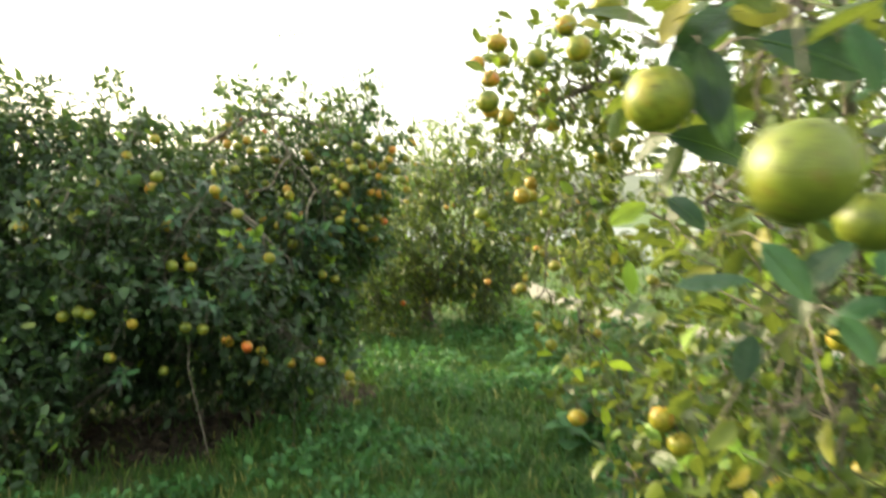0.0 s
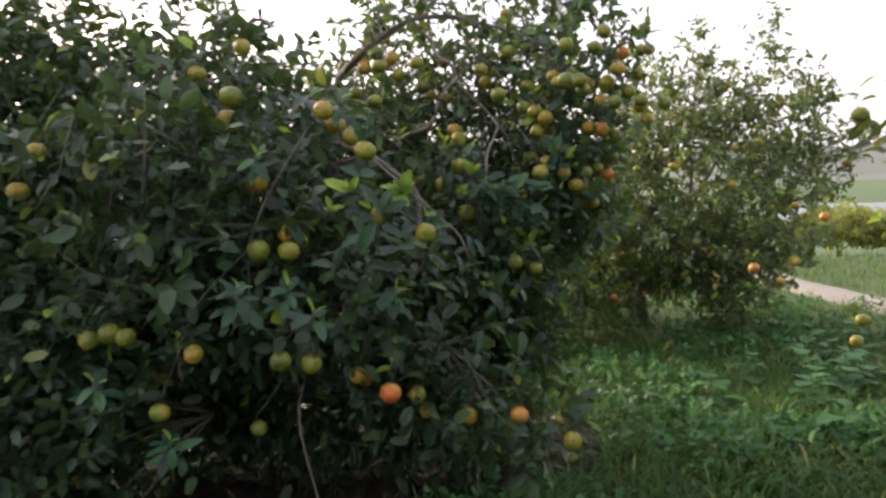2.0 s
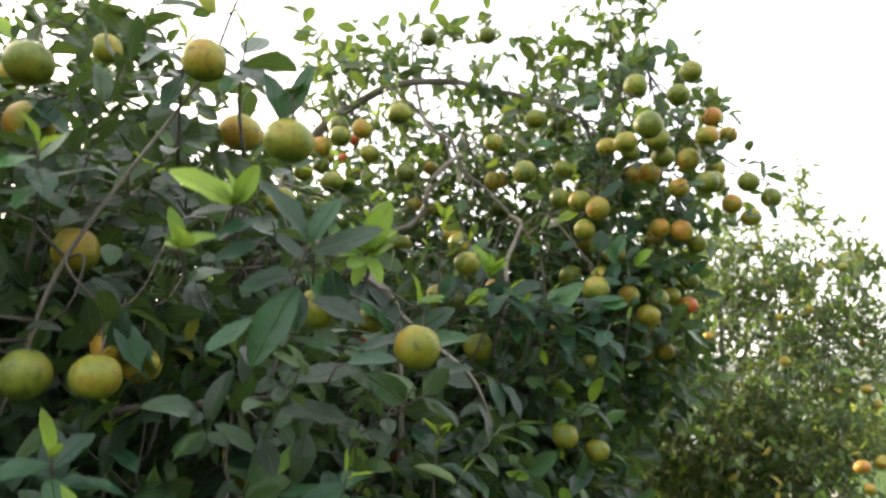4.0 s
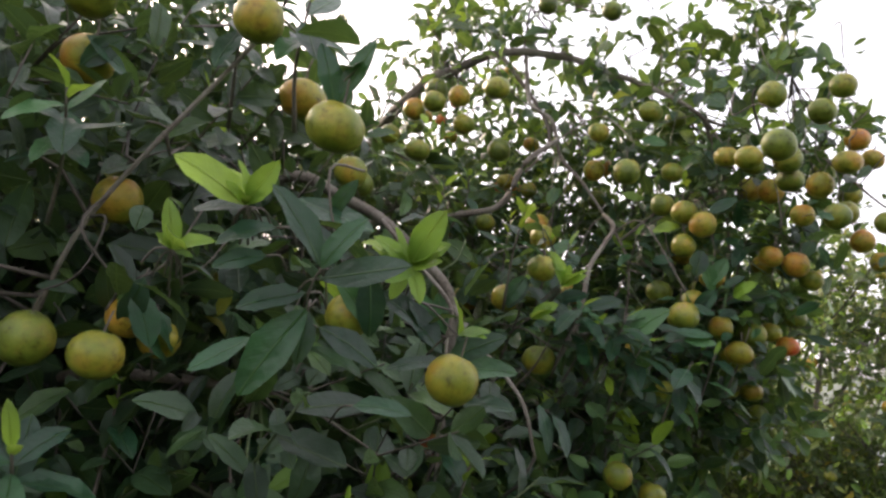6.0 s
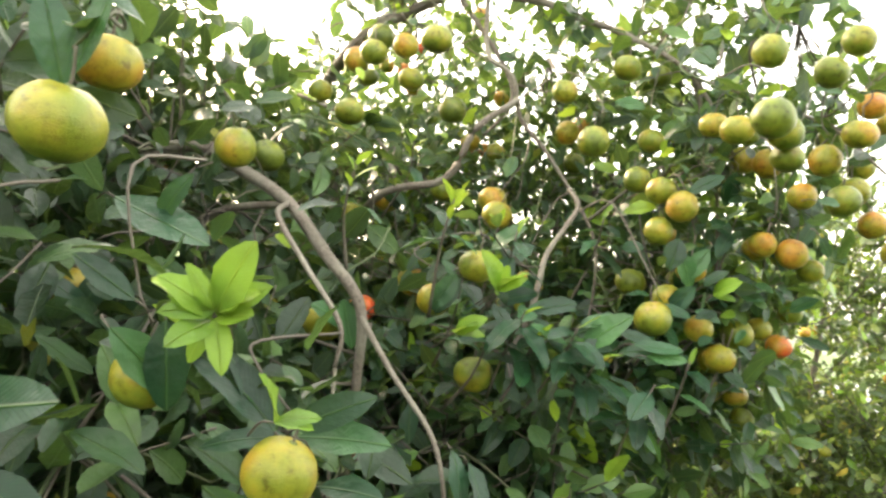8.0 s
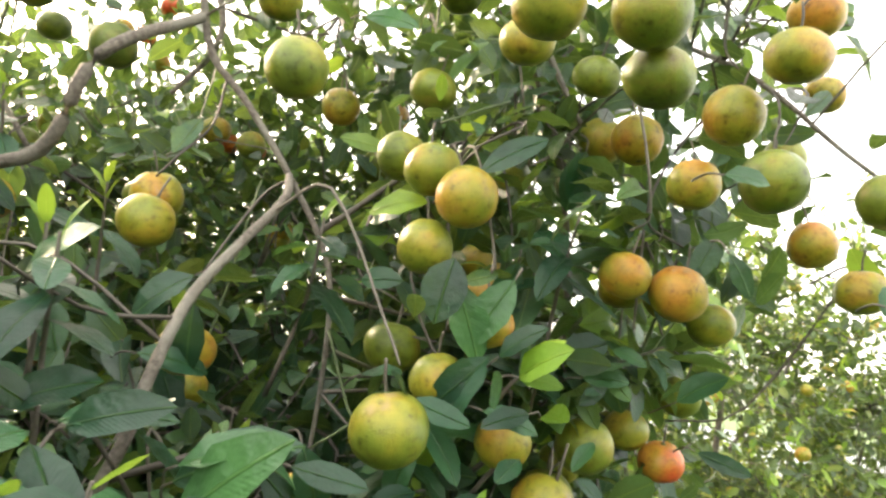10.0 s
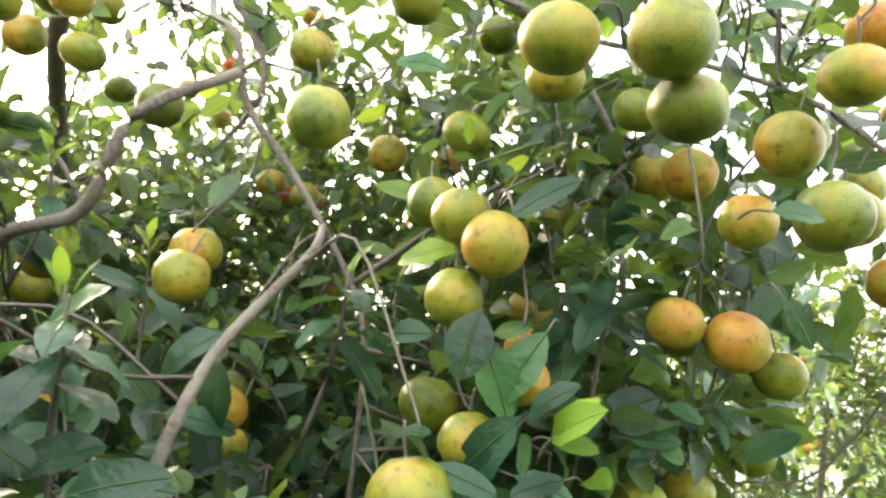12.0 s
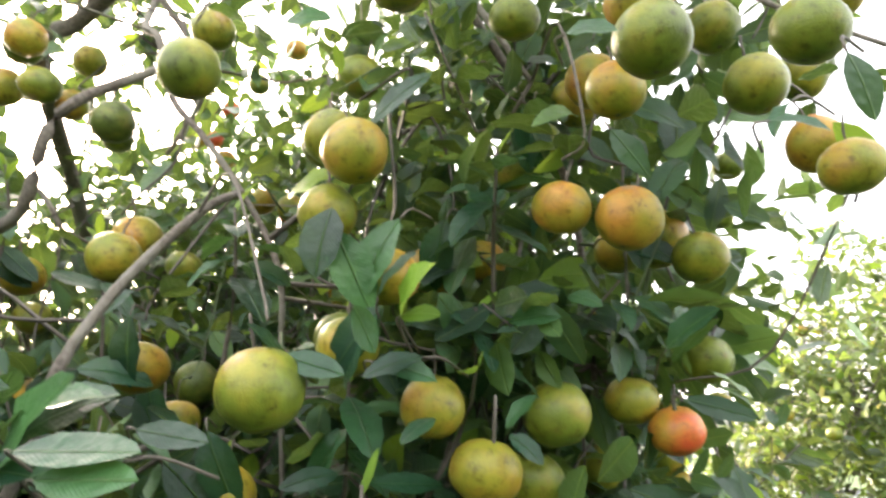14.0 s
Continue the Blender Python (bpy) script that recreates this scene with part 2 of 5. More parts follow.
def wood_material():
    m, n, l, b = material("far_woods", 0.9)
    l.new(mix(n, l, world_noise(n, l, 0.05, 6, 0.7), (0.055, 0.075, 0.055), (0.13, 0.15, 0.11)), b.inputs["Base Color"])
    return m


GROUND, DIRT, WATER, WOODS = ground_material(), dirt_material(), water_material(), wood_material()


# ---- builders ----
rng = np.random.default_rng(7)
UP = np.array([0.0, 0.0, 1.0])


def unit(v):
    return v / np.maximum(np.linalg.norm(v, axis=-1, keepdims=True), 1e-9)


def mesh_object(name, verts, faces, mat, parent=None, label="", uvs=None, kind="", smooth=True):
    me = bpy.data.meshes.new(name)
    me.from_pydata(verts, [], faces)
    if uvs is not None:
        me.uv_layers.new(name="UVMap").data.foreach_set("uv", np.asarray(uvs, np.float32).ravel())
    if smooth:
        me.polygons.foreach_set("use_smooth", np.ones(len(me.polygons), bool))
    me.materials.append(mat)
    ob = new(name, me)
    ob.parent = parent
    if label or kind:
        tagged(ob, label, kind=kind)
    return ob


def thing(name, place, label, category, group=""):
    ob = new(name)
    ob.location = place
    ob.empty_display_size = 0.1
    return tagged(ob, label, category, group)


def part(name, bm, mat, parent=None, label="", smooth=True):
    me = bpy.data.meshes.new(name)
    bm.to_mesh(me)
    bm.free()
    if smooth:
        me.polygons.foreach_set("use_smooth", np.ones(len(me.polygons), bool))
    me.materials.append(mat)
    ob = new(name, me)
    ob.parent = parent
    if label:
        tagged(ob, label)
    return ob


def smooth_line(points, steps=6):
    """A Catmull-Rom line through the points."""
    p = [np.array(q, float) for q in points]
    p = [2 * p[0] - p[1]] + p + [2 * p[-1] - p[-2]]
    out = []
    for a, b, c, d in zip(p, p[1:], p[2:], p[3:]):
        for k in range(steps):
            t = k / steps
            out.append(0.5 * (2 * b + (c - a) * t + (2 * a - 5 * b + 4 * c - d) * t * t + (3 * b - a - 3 * c + d) * t**3))
    return np.array(out + [p[-2]])


def tube(line, r0, r1, sides=8, wobble=0.0):
    """Vertices and faces of a tapered tube along a line, closed at both ends."""
    line = np.asarray(line, float)
    n = len(line)
    ahead = unit(np.gradient(line, axis=0))
    side = np.cross(ahead, np.where(np.abs(ahead[:, 2:]) > 0.9, np.array([1.0, 0, 0]), UP))
    side = unit(side)
    other = np.cross(ahead, side)
    r = np.linspace(r0, r1, n)[:, None] * (1 + wobble * rng.uniform(-1, 1, (n, 1)))
    a = np.linspace(0, 2 * math.pi, sides, endpoint=False)
    ring = line[:, None] + r[:, None] * (np.cos(a)[None, :, None] * side[:, None] + np.sin(a)[None, :, None] * other[:, None])
    verts = ring.reshape(-1, 3)
    faces = [(i * sides + k, i * sides + (k + 1) % sides, (i + 1) * sides + (k + 1) % sides, (i + 1) * sides + k) for i in range(n - 1) for k in range(sides)]
    faces += [tuple(range(sides - 1, -1, -1)), tuple(range((n - 1) * sides, n * sides))]
    return verts, faces


class Bundle:
    """Collects many small tubes into one mesh."""

    def __init__(self):
        self.verts, self.faces, self.count = [], [], 0

    def add(self, line, r0, r1, sides=4):
        v, f = tube(line, r0, r1, sides)
        self.verts.append(v)
        self.faces += [tuple(k + self.count for k in face) for face in f]
        self.count += len(v)

    def build(self, name, mat, parent, label=""):
        return mesh_object(name, np.concatenate(self.verts), self.faces, mat, parent, label, kind="stuff")


# a leaf: stations along its length; edge, midrib, edge
STATIONS = np.array([0.10, 0.28, 0.50, 0.73, 0.91])
HALF_WIDTH = np.array([0.40, 0.84, 1.0, 0.82, 0.44])
LEAF_S = np.concatenate([[0.0], np.repeat(STATIONS, 3), [1.0]])
LEAF_W = np.concatenate([[0.0], np.stack([-HALF_WIDTH, 0 * HALF_WIDTH, HALF_WIDTH], 1).ravel(), [0.0]])
LEAF_FACES = [(0, 2, 1), (0, 3, 2)]
for _k in range(4):
    _a = 1 + 3 * _k
    LEAF_FACES += [(_a, _a + 1, _a + 4, _a + 3), (_a + 1, _a + 2, _a + 5, _a + 4)]
LEAF_FACES += [(13, 14, 16), (14, 15, 16)]


def leaf_verts(base, ahead, normal, length, width, curl, fold):
    """(n, 17, 3) vertices of n leaves."""
    ahead = unit(ahead)
    across = unit(np.cross(ahead, normal))
    normal = np.cross(across, ahead)
    s, w = LEAF_S[None, :, None], LEAF_W[None, :, None]
    L, W = length[:, None, None], width[:, None, None]
    lift = -curl[:, None, None] * s**2 * L + fold[:, None, None] * np.abs(w) * W + 0.13 * W * np.abs(w) * np.sin(s * 15 + w * 2 + 40 * curl[:, None, None])
    return base[:, None] + L * s * (1 - 0.15 * np.abs(curl[:, None, None]) * s) * ahead[:, None] + W * w * across[:, None] + lift * normal[:, None]


# the same leaf with fewer stations, for crowns that stay far off
FAR_PICK = [0, 4, 5, 6, 10, 11, 12, 16]
FAR_FACES = [(0, 2, 1), (0, 3, 2), (1, 2, 5, 4), (2, 3, 6, 5), (4, 5, 7), (5, 6, 7)]


def leaf_mesh(name, leaves, mat, parent, label="", kind="stuff", far=False):
    """One mesh of many leaves; leaves: base, ahead, normal, length, width, curl, fold."""
    pick, shape = (FAR_PICK, FAR_FACES) if far else (list(range(17)), LEAF_FACES)
    v = leaf_verts(*leaves)[:, pick]
    n, m = len(v), len(pick)
    faces = [tuple(i * m + k for k in f) for i in range(n) for f in shape]
    uv_one = np.array([(0.5 + 0.5 * LEAF_W[pick[k]], LEAF_S[pick[k]]) for f in shape for k in f])
    return mesh_object(name, v.reshape(-1, 3), faces, mat, parent, label, uvs=np.tile(uv_one, (n, 1)), kind=kind)


def shoots(tips, outward, leaves_each, length, spread=0.16, reach=0.16):
    """Leafy shoots: for each tip a short axis along outward with leaves spiralling round it. Returns leaf arrays and the axes."""
    n = len(tips)
    axis = unit(outward + rng.normal(0, 0.45, (n, 3)) + np.array([0, 0, 0.25]))
    start = tips - axis * reach * 0.5
    k = np.arange(leaves_each)
    turn = rng.uniform(0, 6.28, (n, 1)) + k * 2.4
    side = unit(np.cross(axis, rng.normal(0, 1, (n, 3))))
    other = np.cross(axis, side)
    radial = np.cos(turn)[..., None] * side[:, None] + np.sin(turn)[..., None] * other[:, None]
    along = (k + rng.uniform(0, 1, (n, leaves_each))) / leaves_each
    base = start[:, None] + axis[:, None] * (along[..., None] * reach) + rng.normal(0, 0.006, (n, leaves_each, 3))
    lean = np.radians(rng.uniform(35, 85, (n, leaves_each, 1)) * (1.15 - 0.5 * along[..., None]))
    ahead = np.cos(lean) * axis[:, None] + np.sin(lean) * radial + np.array([0, 0, -0.22])
    normal = axis[:, None] * 0.7 + UP * 0.6 + rng.normal(0, 0.62, (n, leaves_each, 3))
    m = n * leaves_each
    size = length * rng.uniform(0.42, 1.22, m)
    made = [base.reshape(m, 3), ahead.reshape(m, 3), normal.reshape(m, 3), size, size * rng.uniform(0.19, 0.29, m), rng.uniform(-0.12, 0.55, m), rng.uniform(0.05, 0.6, m)]
    return made, start, axis


def joined(groups):
    return [np.concatenate([g[k] for g in groups]) for k in range(7)]


def kept(leaves, keep):
    return [a[keep] for a in leaves]


def to_segment(p, a, b):
    a, b = np.asarray(a, float), np.asarray(b, float)
    t = np.clip(((p - a) @ (b - a)) / ((b - a) @ (b - a)), 0, 1)
    return np.linalg.norm(p - a - t[:, None] * (b - a), axis=1)


# the camera's own way between the trees, kept open
CAMERA_LANE = [(0.0, -0.5, 1.55), (-0.2, 0.6, 1.55), (-0.4, 1.6, 1.55), (-0.62, 2.8, 1.42), (-0.76, 3.4, 1.38), (-0.72, 3.75, 1.47), (-0.6, 4.3, 1.52), (-0.52, 4.68, 1.52), (-0.33, 4.8, 1.44)]


def clear_of_lane(p, gap):
    near = np.full(len(p), 9.0)
    for a, b in zip(CAMERA_LANE, CAMERA_LANE[1:]):
        near = np.minimum(near, to_segment(p, a, b))
    return near > gap


def viewing_point(p):
    """The spot of the camera's way from which a place is seen, a little before it."""
    q = np.array(CAMERA_LANE, float)
    return q[np.minimum(len(q) - 1, np.searchsorted(q[:, 1], p[1] - (2.2 if p[0] > 0.1 else 0.9)))]


def clear_of_fruit(p, fruits, keep_some):
    """Leaves keep out of the fruit and are mostly cleared from its side towards the camera."""
    ok = np.ones(len(p), bool)
    for x, y, z, size, kind in fruits:
        c = np.array([x, y, z])
        ok &= np.linalg.norm(p - c, axis=1) > 0.042 * size
        if kind.isupper():
            continue
        for spot, reach in ((viewing_point(c), 0.6 if x > 0.1 else 0.26), (np.array([-0.75, 3.4, 1.4]), 0.2 if y > 4.3 else 0.0)):
            ok &= (to_segment(p, c, c + unit(spot - c) * (reach + 0.001)) > 0.046 * size) | (rng.uniform(0, 1, len(p)) < keep_some)
    return ok


def outside_fruit(p, fruits):
    ok = np.ones(len(p), bool)
    for x, y, z, size, _ in fruits:
        ok &= np.linalg.norm(p - np.array([x, y, z]), axis=1) > 0.041 * size
    return ok


def outside_hollows(p, hollows, keep_some):
    """Bare, shaded hollows (centre, radii) in a crown."""
    ok = np.ones(len(p), bool)
    for h in hollows:
        inside = (((p - np.array(h[:3])) / np.array(h[3:])) ** 2).sum(1) < 1
        ok &= ~inside | (rng.uniform(0, 1, len(p)) < keep_some)
    return ok


def in_lumps(lumps, count, shell=0.45):
    """Random places inside ellipsoids (centre, radii, share), denser towards their skin, and the way outward."""
    share = np.array([c[6] * c[3] * c[4] * c[5] for c in lumps])
    which = rng.choice(len(lumps), count, p=share / share.sum())
    c = np.array(lumps)[which]
    way = unit(rng.normal(0, 1, (count, 3)))
    r = rng.uniform(shell**3, 1.12, (count, 1)) ** (1 / 3)
    bumpy = 1 + 0.16 * np.sin(7 * way[:, :1] + 3 * which[:, None]) * np.cos(6 * way[:, 2:] + which[:, None])
    return c[:, :3] + way * r * c[:, 3:6] * bumpy, unit(way / c[:, 3:6])


def citrus_tree(name, base, label, lumps, limbs, trunk_line, trunk_r, shoot_count, leaves_each, leaf_len, fruits, leaf_mat, gap, young=0.06, node_count=60, group="citrus trees", fine_from=None, bare=(), far=False, fill=(), fill_count=0, hollows=()):
    """A tree: trunk, limbs, thin branches to the shoots, foliage and young leaves."""
    tree = thing(name, base, label, "citrus tree", group)
    origin = np.array(base, float)
    v, f = tube(smooth_line(trunk_line) - origin, trunk_r, trunk_r * 0.62, 12, 0.07)
    mesh_object("trunk", v, f, BARK, tree)
    nodes = [smooth_line(trunk_line)[len(trunk_line) * 2 :]]
    for r0, r1, pts in limbs:
        line = smooth_line(pts)
        v, f = tube(line - origin, r0 * 0.62, r1 * 0.75, 8, 0.025)
        mesh_object("limb", v, f, BARK, tree)
        nodes.append(line)
    wood = np.concatenate(nodes)
    twigs = Bundle()
    # branches from the wood into the crown
    hubs, _ = in_lumps(lumps, node_count, 0.0)
    hubs = hubs[clear_of_lane(hubs, gap + 0.05)]
    hubs = hubs[hubs[:, 2] > base[2] + 0.5]
    # the nearest first, so that each branch forks from wood or from an earlier branch
    order = np.argsort([np.linalg.norm(wood - h, axis=1).min() for h in hubs])
    grown = [q for q in wood]
    for h in hubs[order]:
        known = np.array(grown)
        d = np.linalg.norm(known - h, axis=1) + 0.6 * np.maximum(0, known[:, 2] - h[2]) + 0.12 * (np.arange(len(known)) < len(wood))
        a = known[np.argmin(d)]
        mid = (a + h) / 2 + rng.normal(0, 0.07, 3) + np.array([0, 0, 0.03])
        line = smooth_line([a, mid, h], 5)
        if clear_of_lane(line, 0.14).all() and clear_of_fruit(line, fruits, 0.0).all():
            near_wood = np.linalg.norm(wood - a, axis=1).min() < 0.01
            twigs.add(line - origin, 0.0046 if near_wood else 0.0028, 0.0022 if near_wood else 0.0015, 5)
            grown.extend([line[-1], line[-3]])
    anchor = np.concatenate([wood, hubs])
    tips, out = in_lumps(lumps, shoot_count)
    ok = clear_of_lane(tips, gap) & (tips[:, 2] > 0.12)
    tips, out = tips[ok], out[ok]
    leaves, start, axis = shoots(tips, out, leaves_each, leaf_len)
    if fine_from is not None:  # leaves beyond this depth are shrunk to fit the camera's view
        small = np.where(leaves[0][:, 1] > fine_from, 0.66, 1.0)
        leaves[3], leaves[4] = leaves[3] * small, leaves[4] * small
    near = np.array([anchor[np.argmin(np.linalg.norm(anchor - s, axis=1))] for s in start])
    free = clear_of_fruit(start, fruits, 0.0) & clear_of_fruit((start + near) / 2, fruits, 0.0) & (np.linalg.norm(near - start, axis=1) < 0.6) & outside_hollows(start, hollows, 0.05)
    for s, x, a, ok in zip(start, axis, near, free):
        if ok and rng.uniform() < 0.6:
            twigs.add(np.array([a, (a + s) / 2 + rng.normal(0, 0.02, 3), s, s + x * 0.16]) - origin, 0.0036, 0.0016, 3)
    # each fruit hangs by a twig, with a few leaves round its stalk
    extra = []
    for x, y, z, size, _ in fruits:
        top = np.array([x, y, z + 0.032 * size + 0.03])
        a = anchor[np.argmin(np.linalg.norm(anchor - top - np.array([0, 0.06, 0.12]), axis=1))]
        if z > 0.2:
            bend = rng.normal(0, 0.04, 3)
            if np.linalg.norm(a - top) > 0.4 or a[1] < y + 0.02:
                a = top + np.array([bend[0] * 2, 0.14, 0.16 + bend[2]])
            line = smooth_line([top - np.array([0, 0, 0.005]), top + np.array([bend[0], 0.015, 0.03]), (a + top) / 2 + bend + np.array([0, 0, 0.04]), a], 4)
            if clear_of_lane(line, 0.10).all() and outside_fruit(line[2:], fruits).all():
                twigs.add(line - origin, 0.0014, 0.0024, 4)
        if z > 0.2:
            k, _, _ = shoots(top[None] + np.array([[0, 0.02, 0.02]]), np.array([[0, 0, 0.6]]), 4, leaf_len * 0.95, reach=0.07)
            extra.append(k)
    if extra:
        leaves = joined([leaves] + extra)
    middle = leaves[0] + unit(leaves[1]) * leaves[3][:, None] * 0.5
    # leaves between these limbs and the camera's way are thinned too
    bare_wood = [(*q, 1.0, "") for k in bare for q in smooth_line(limbs[k][2], 3)]
    ok = clear_of_fruit(middle, fruits, 0.3) & clear_of_fruit(middle, bare_wood, 0.35) & clear_of_lane(middle, gap) & clear_of_lane(leaves[0], gap - 0.03) & (middle[:, 2] > 0.06) & outside_hollows(middle, hollows, 0.06)
    leaves = kept(leaves, ok)
    leaves[0] = leaves[0] - origin
    is_young = rng.uniform(0, 1, len(leaves[0])) < young
    leaf_mesh("foliage", kept(leaves, ~is_young), leaf_mat, tree, far=far)
    leaf_mesh("young_foliage", kept(leaves, is_young), LEAF_YOUNG, tree, "pale yellow-green young leaves", far=far)
    if fill_count:  # dense fill in or beside the crown, added to block light
        at, out = in_lumps(fill, fill_count, 0.0)
        ok = clear_of_lane(at, gap + 0.1) & (at[:, 2] > 0.1) & clear_of_fruit(at, fruits, 0.1) & clear_of_fruit(at, bare_wood, 0.3) & outside_hollows(at, hollows, 0.04)
        at, out = at[ok], out[ok]
        m = len(at)
        size = leaf_len * rng.uniform(0.6, 1.25, m)
        inner = [at - origin, rng.normal(0, 0.8, (m, 3)) + out * 0.5 - UP * 0.35, UP * 0.6 + rng.normal(0, 0.8, (m, 3)), size, size * rng.uniform(0.19, 0.27, m), rng.uniform(0, 0.4, m), rng.uniform(0.05, 0.4, m)]
        leaf_mesh("inner_foliage", inner, leaf_mat, tree, "dense fill leaves that block light", far=True)
    twigs.build("twig", TWIG, tree)
    return tree


# ---- ground, path, lake and far hills ----
def height(x, y):
    r = math.hypot(x, y - 4)
    steps = ((0, 0.0), (12.5, 0.0), (19, -1.0), (30, -1.6), (72, -4.2), (80, -5.5), (158, -5.5), (166, -3.9), (230, -2.2), (380, 0.5), (480, 9), (640, 24), (900, 38), (1500, 30), (4000, 10))
    z = float(np.interp(r, [s[0] for s in steps], [s[1] for s in steps]))
    rough = noise.noise((x * 0.8, y * 0.8, 0)) * 0.03 + noise.noise((x * 0.15, y * 0.15, 3)) * 0.05
    if r > 300:
        z += (r - 300) / 330 * 9 * noise.noise((x * 0.006, y * 0.006, 5)) + 4 * noise.noise((x * 0.03, y * 0.03, 1)) * min(1, (r - 300) / 150)
    return z + rough * min(1.0, 0.4 + r / 30)


def build_ground():
    radii = np.concatenate([np.linspace(0.15, 14, 90), np.geomspace(14.3, 4000, 110)])
    around = 180
    verts = [(0, 4, height(0, 4))]
    for r in radii:
        for k in range(around):
            a = 2 * math.pi * k / around
            x, y = r * math.sin(a), 4 + r * math.cos(a)
            verts.append((x, y, height(x, y)))
    faces = [(0, 1 + (k + 1) % around, 1 + k) for k in range(around)]
    for i in range(len(radii) - 1):
        p, q = 1 + i * around, 1 + (i + 1) * around
        faces += [(p + k, p + (k + 1) % around, q + (k + 1) % around, q + k) for k in range(around)]
    ob = mesh_object("ground", verts, faces, GROUND, kind="structure")
    ob.data.materials.append(WOODS)
    far = np.array([math.hypot(p.center.x, p.center.y - 4) > 330 for p in ob.data.polygons])
    ob.data.polygons.foreach_set("material_index", far.astype(np.int32))
    tagged(ob, "grassy orchard ground falling gently to a lake", "ground", kind="structure")


build_ground()

bm = bmesh.new()
bmesh.ops.create_circle(bm, cap_ends=True, segments=64, radius=175, matrix=Matrix.Translation((0, 4, -4.0)))
tagged(part("water", bm, WATER, smooth=False), "pale still lake water under a white sky", "lake", kind="structure")

PATH_LINE = smooth_line([(1.1, 19.5, 0), (1.35, 16.0, 0), (1.6, 13.5, 0), (1.98, 11.6, 0), (2.5, 10.1, 0), (3.3, 8.7, 0), (4.6, 7.0, 0), (7.5, 5.0, 0)], 10)


def build_path():
    ahead = unit(np.gradient(PATH_LINE, axis=0))
    side = np.cross(ahead, UP)
    verts, faces = [], []
    cuts = np.array([-0.33, -0.27, -0.13, 0.0, 0.13, 0.27, 0.33])
    lift = np.array([-0.04, 0.03, 0.02, 0.028, 0.02, 0.03, -0.04])
    for p, s in zip(PATH_LINE, side):
        for c, h in zip(cuts, lift):
            q = p + s * (c + 0.05 * noise.noise((p[0] * 2, p[1] * 2, c)))
            verts.append((q[0], q[1], height(q[0], q[1]) + h))
    for i in range(len(PATH_LINE) - 1):
        faces += [(i * 7 + k, i * 7 + k + 1, i * 7 + k + 8, i * 7 + k + 7) for k in range(6)]
    tagged(mesh_object("footpath", verts, faces, DIRT), "narrow pale dirt footpath crossing the grass", "path", kind="structure")


build_path()


# ---- grass ----
def grass(name, count, centre, radii, length, label, sparse=()):
    """Blades over an oval that thins out towards its rim."""
    a, r = rng.uniform(0, 6.28, count), np.sqrt(rng.uniform(0, 1, count))
    x, y = centre[0] + radii[0] * r * np.cos(a), centre[1] + radii[1] * r * np.sin(a)
    keep = rng.uniform(0, 1, count) < 3.2 * (1 - r)
    line = PATH_LINE[:, :2]
    near = np.full(count, 9.0)
    for p in line[::3]:
        near = np.minimum(near, np.hypot(x - p[0], y - p[1]))
    keep &= near > 0.36
    for cx, cy, r in sparse:
        keep &= (np.hypot(x - cx, y - cy) > r) | (rng.uniform(0, 1, count) < 0.3)
    tuft = np.array([noise.noise((a * 1.7, b * 1.7, 2.0)) for a, b in zip(x, y)])
    keep &= rng.uniform(-0.9, 0.5, count) < tuft + 0.25
    x, y, tuft = x[keep], y[keep], tuft[keep]
    n = len(x)
    z = np.array([height(a, b) for a, b in zip(x, y)]) - 0.01
    turn = rng.uniform(0, 6.28, n)
    lean = rng.uniform(0.2, 1.5, n)
    way = np.stack([np.cos(turn), np.sin(turn), 0 * turn], 1)
    side = np.stack([-np.sin(turn), np.cos(turn), 0 * turn], 1)
    L = length * rng.uniform(0.45, 1.25, n) * (1 + 0.5 * tuft)
    W = rng.uniform(0.0022, 0.0055, n) * (length / 0.15)
    base = np.stack([x, y, z], 1)
    v = np.zeros((n, 7, 3))
    for k, (s, w) in enumerate(((0, 0.8), (0.4, 1.0), (0.75, 0.6), (1.0, 0.0))):
        c = base + (L * s)[:, None] * (UP * (1 - 0.35 * lean * s)[:, None] + way * (lean * s)[:, None] * 0.75)
        if k < 3:
            v[:, 2 * k], v[:, 2 * k + 1] = c - side * (W * w)[:, None], c + side * (W * w)[:, None]
        else:
            v[:, 6] = c
    one = [(0, 1, 3, 2), (2, 3, 5, 4), (4, 5, 6)]
    faces = [tuple(7 * i + k for k in f) for i in range(n) for f in one]
    uv = np.tile(np.array([(0.1 + 0.8 * (k % 2), k / 7) for f in one for k in f]), (n, 1))
    ob = mesh_object(name, v.reshape(-1, 3), faces, GRASS, uvs=uv)
    tagged(ob, label, "grass", kind="stuff")


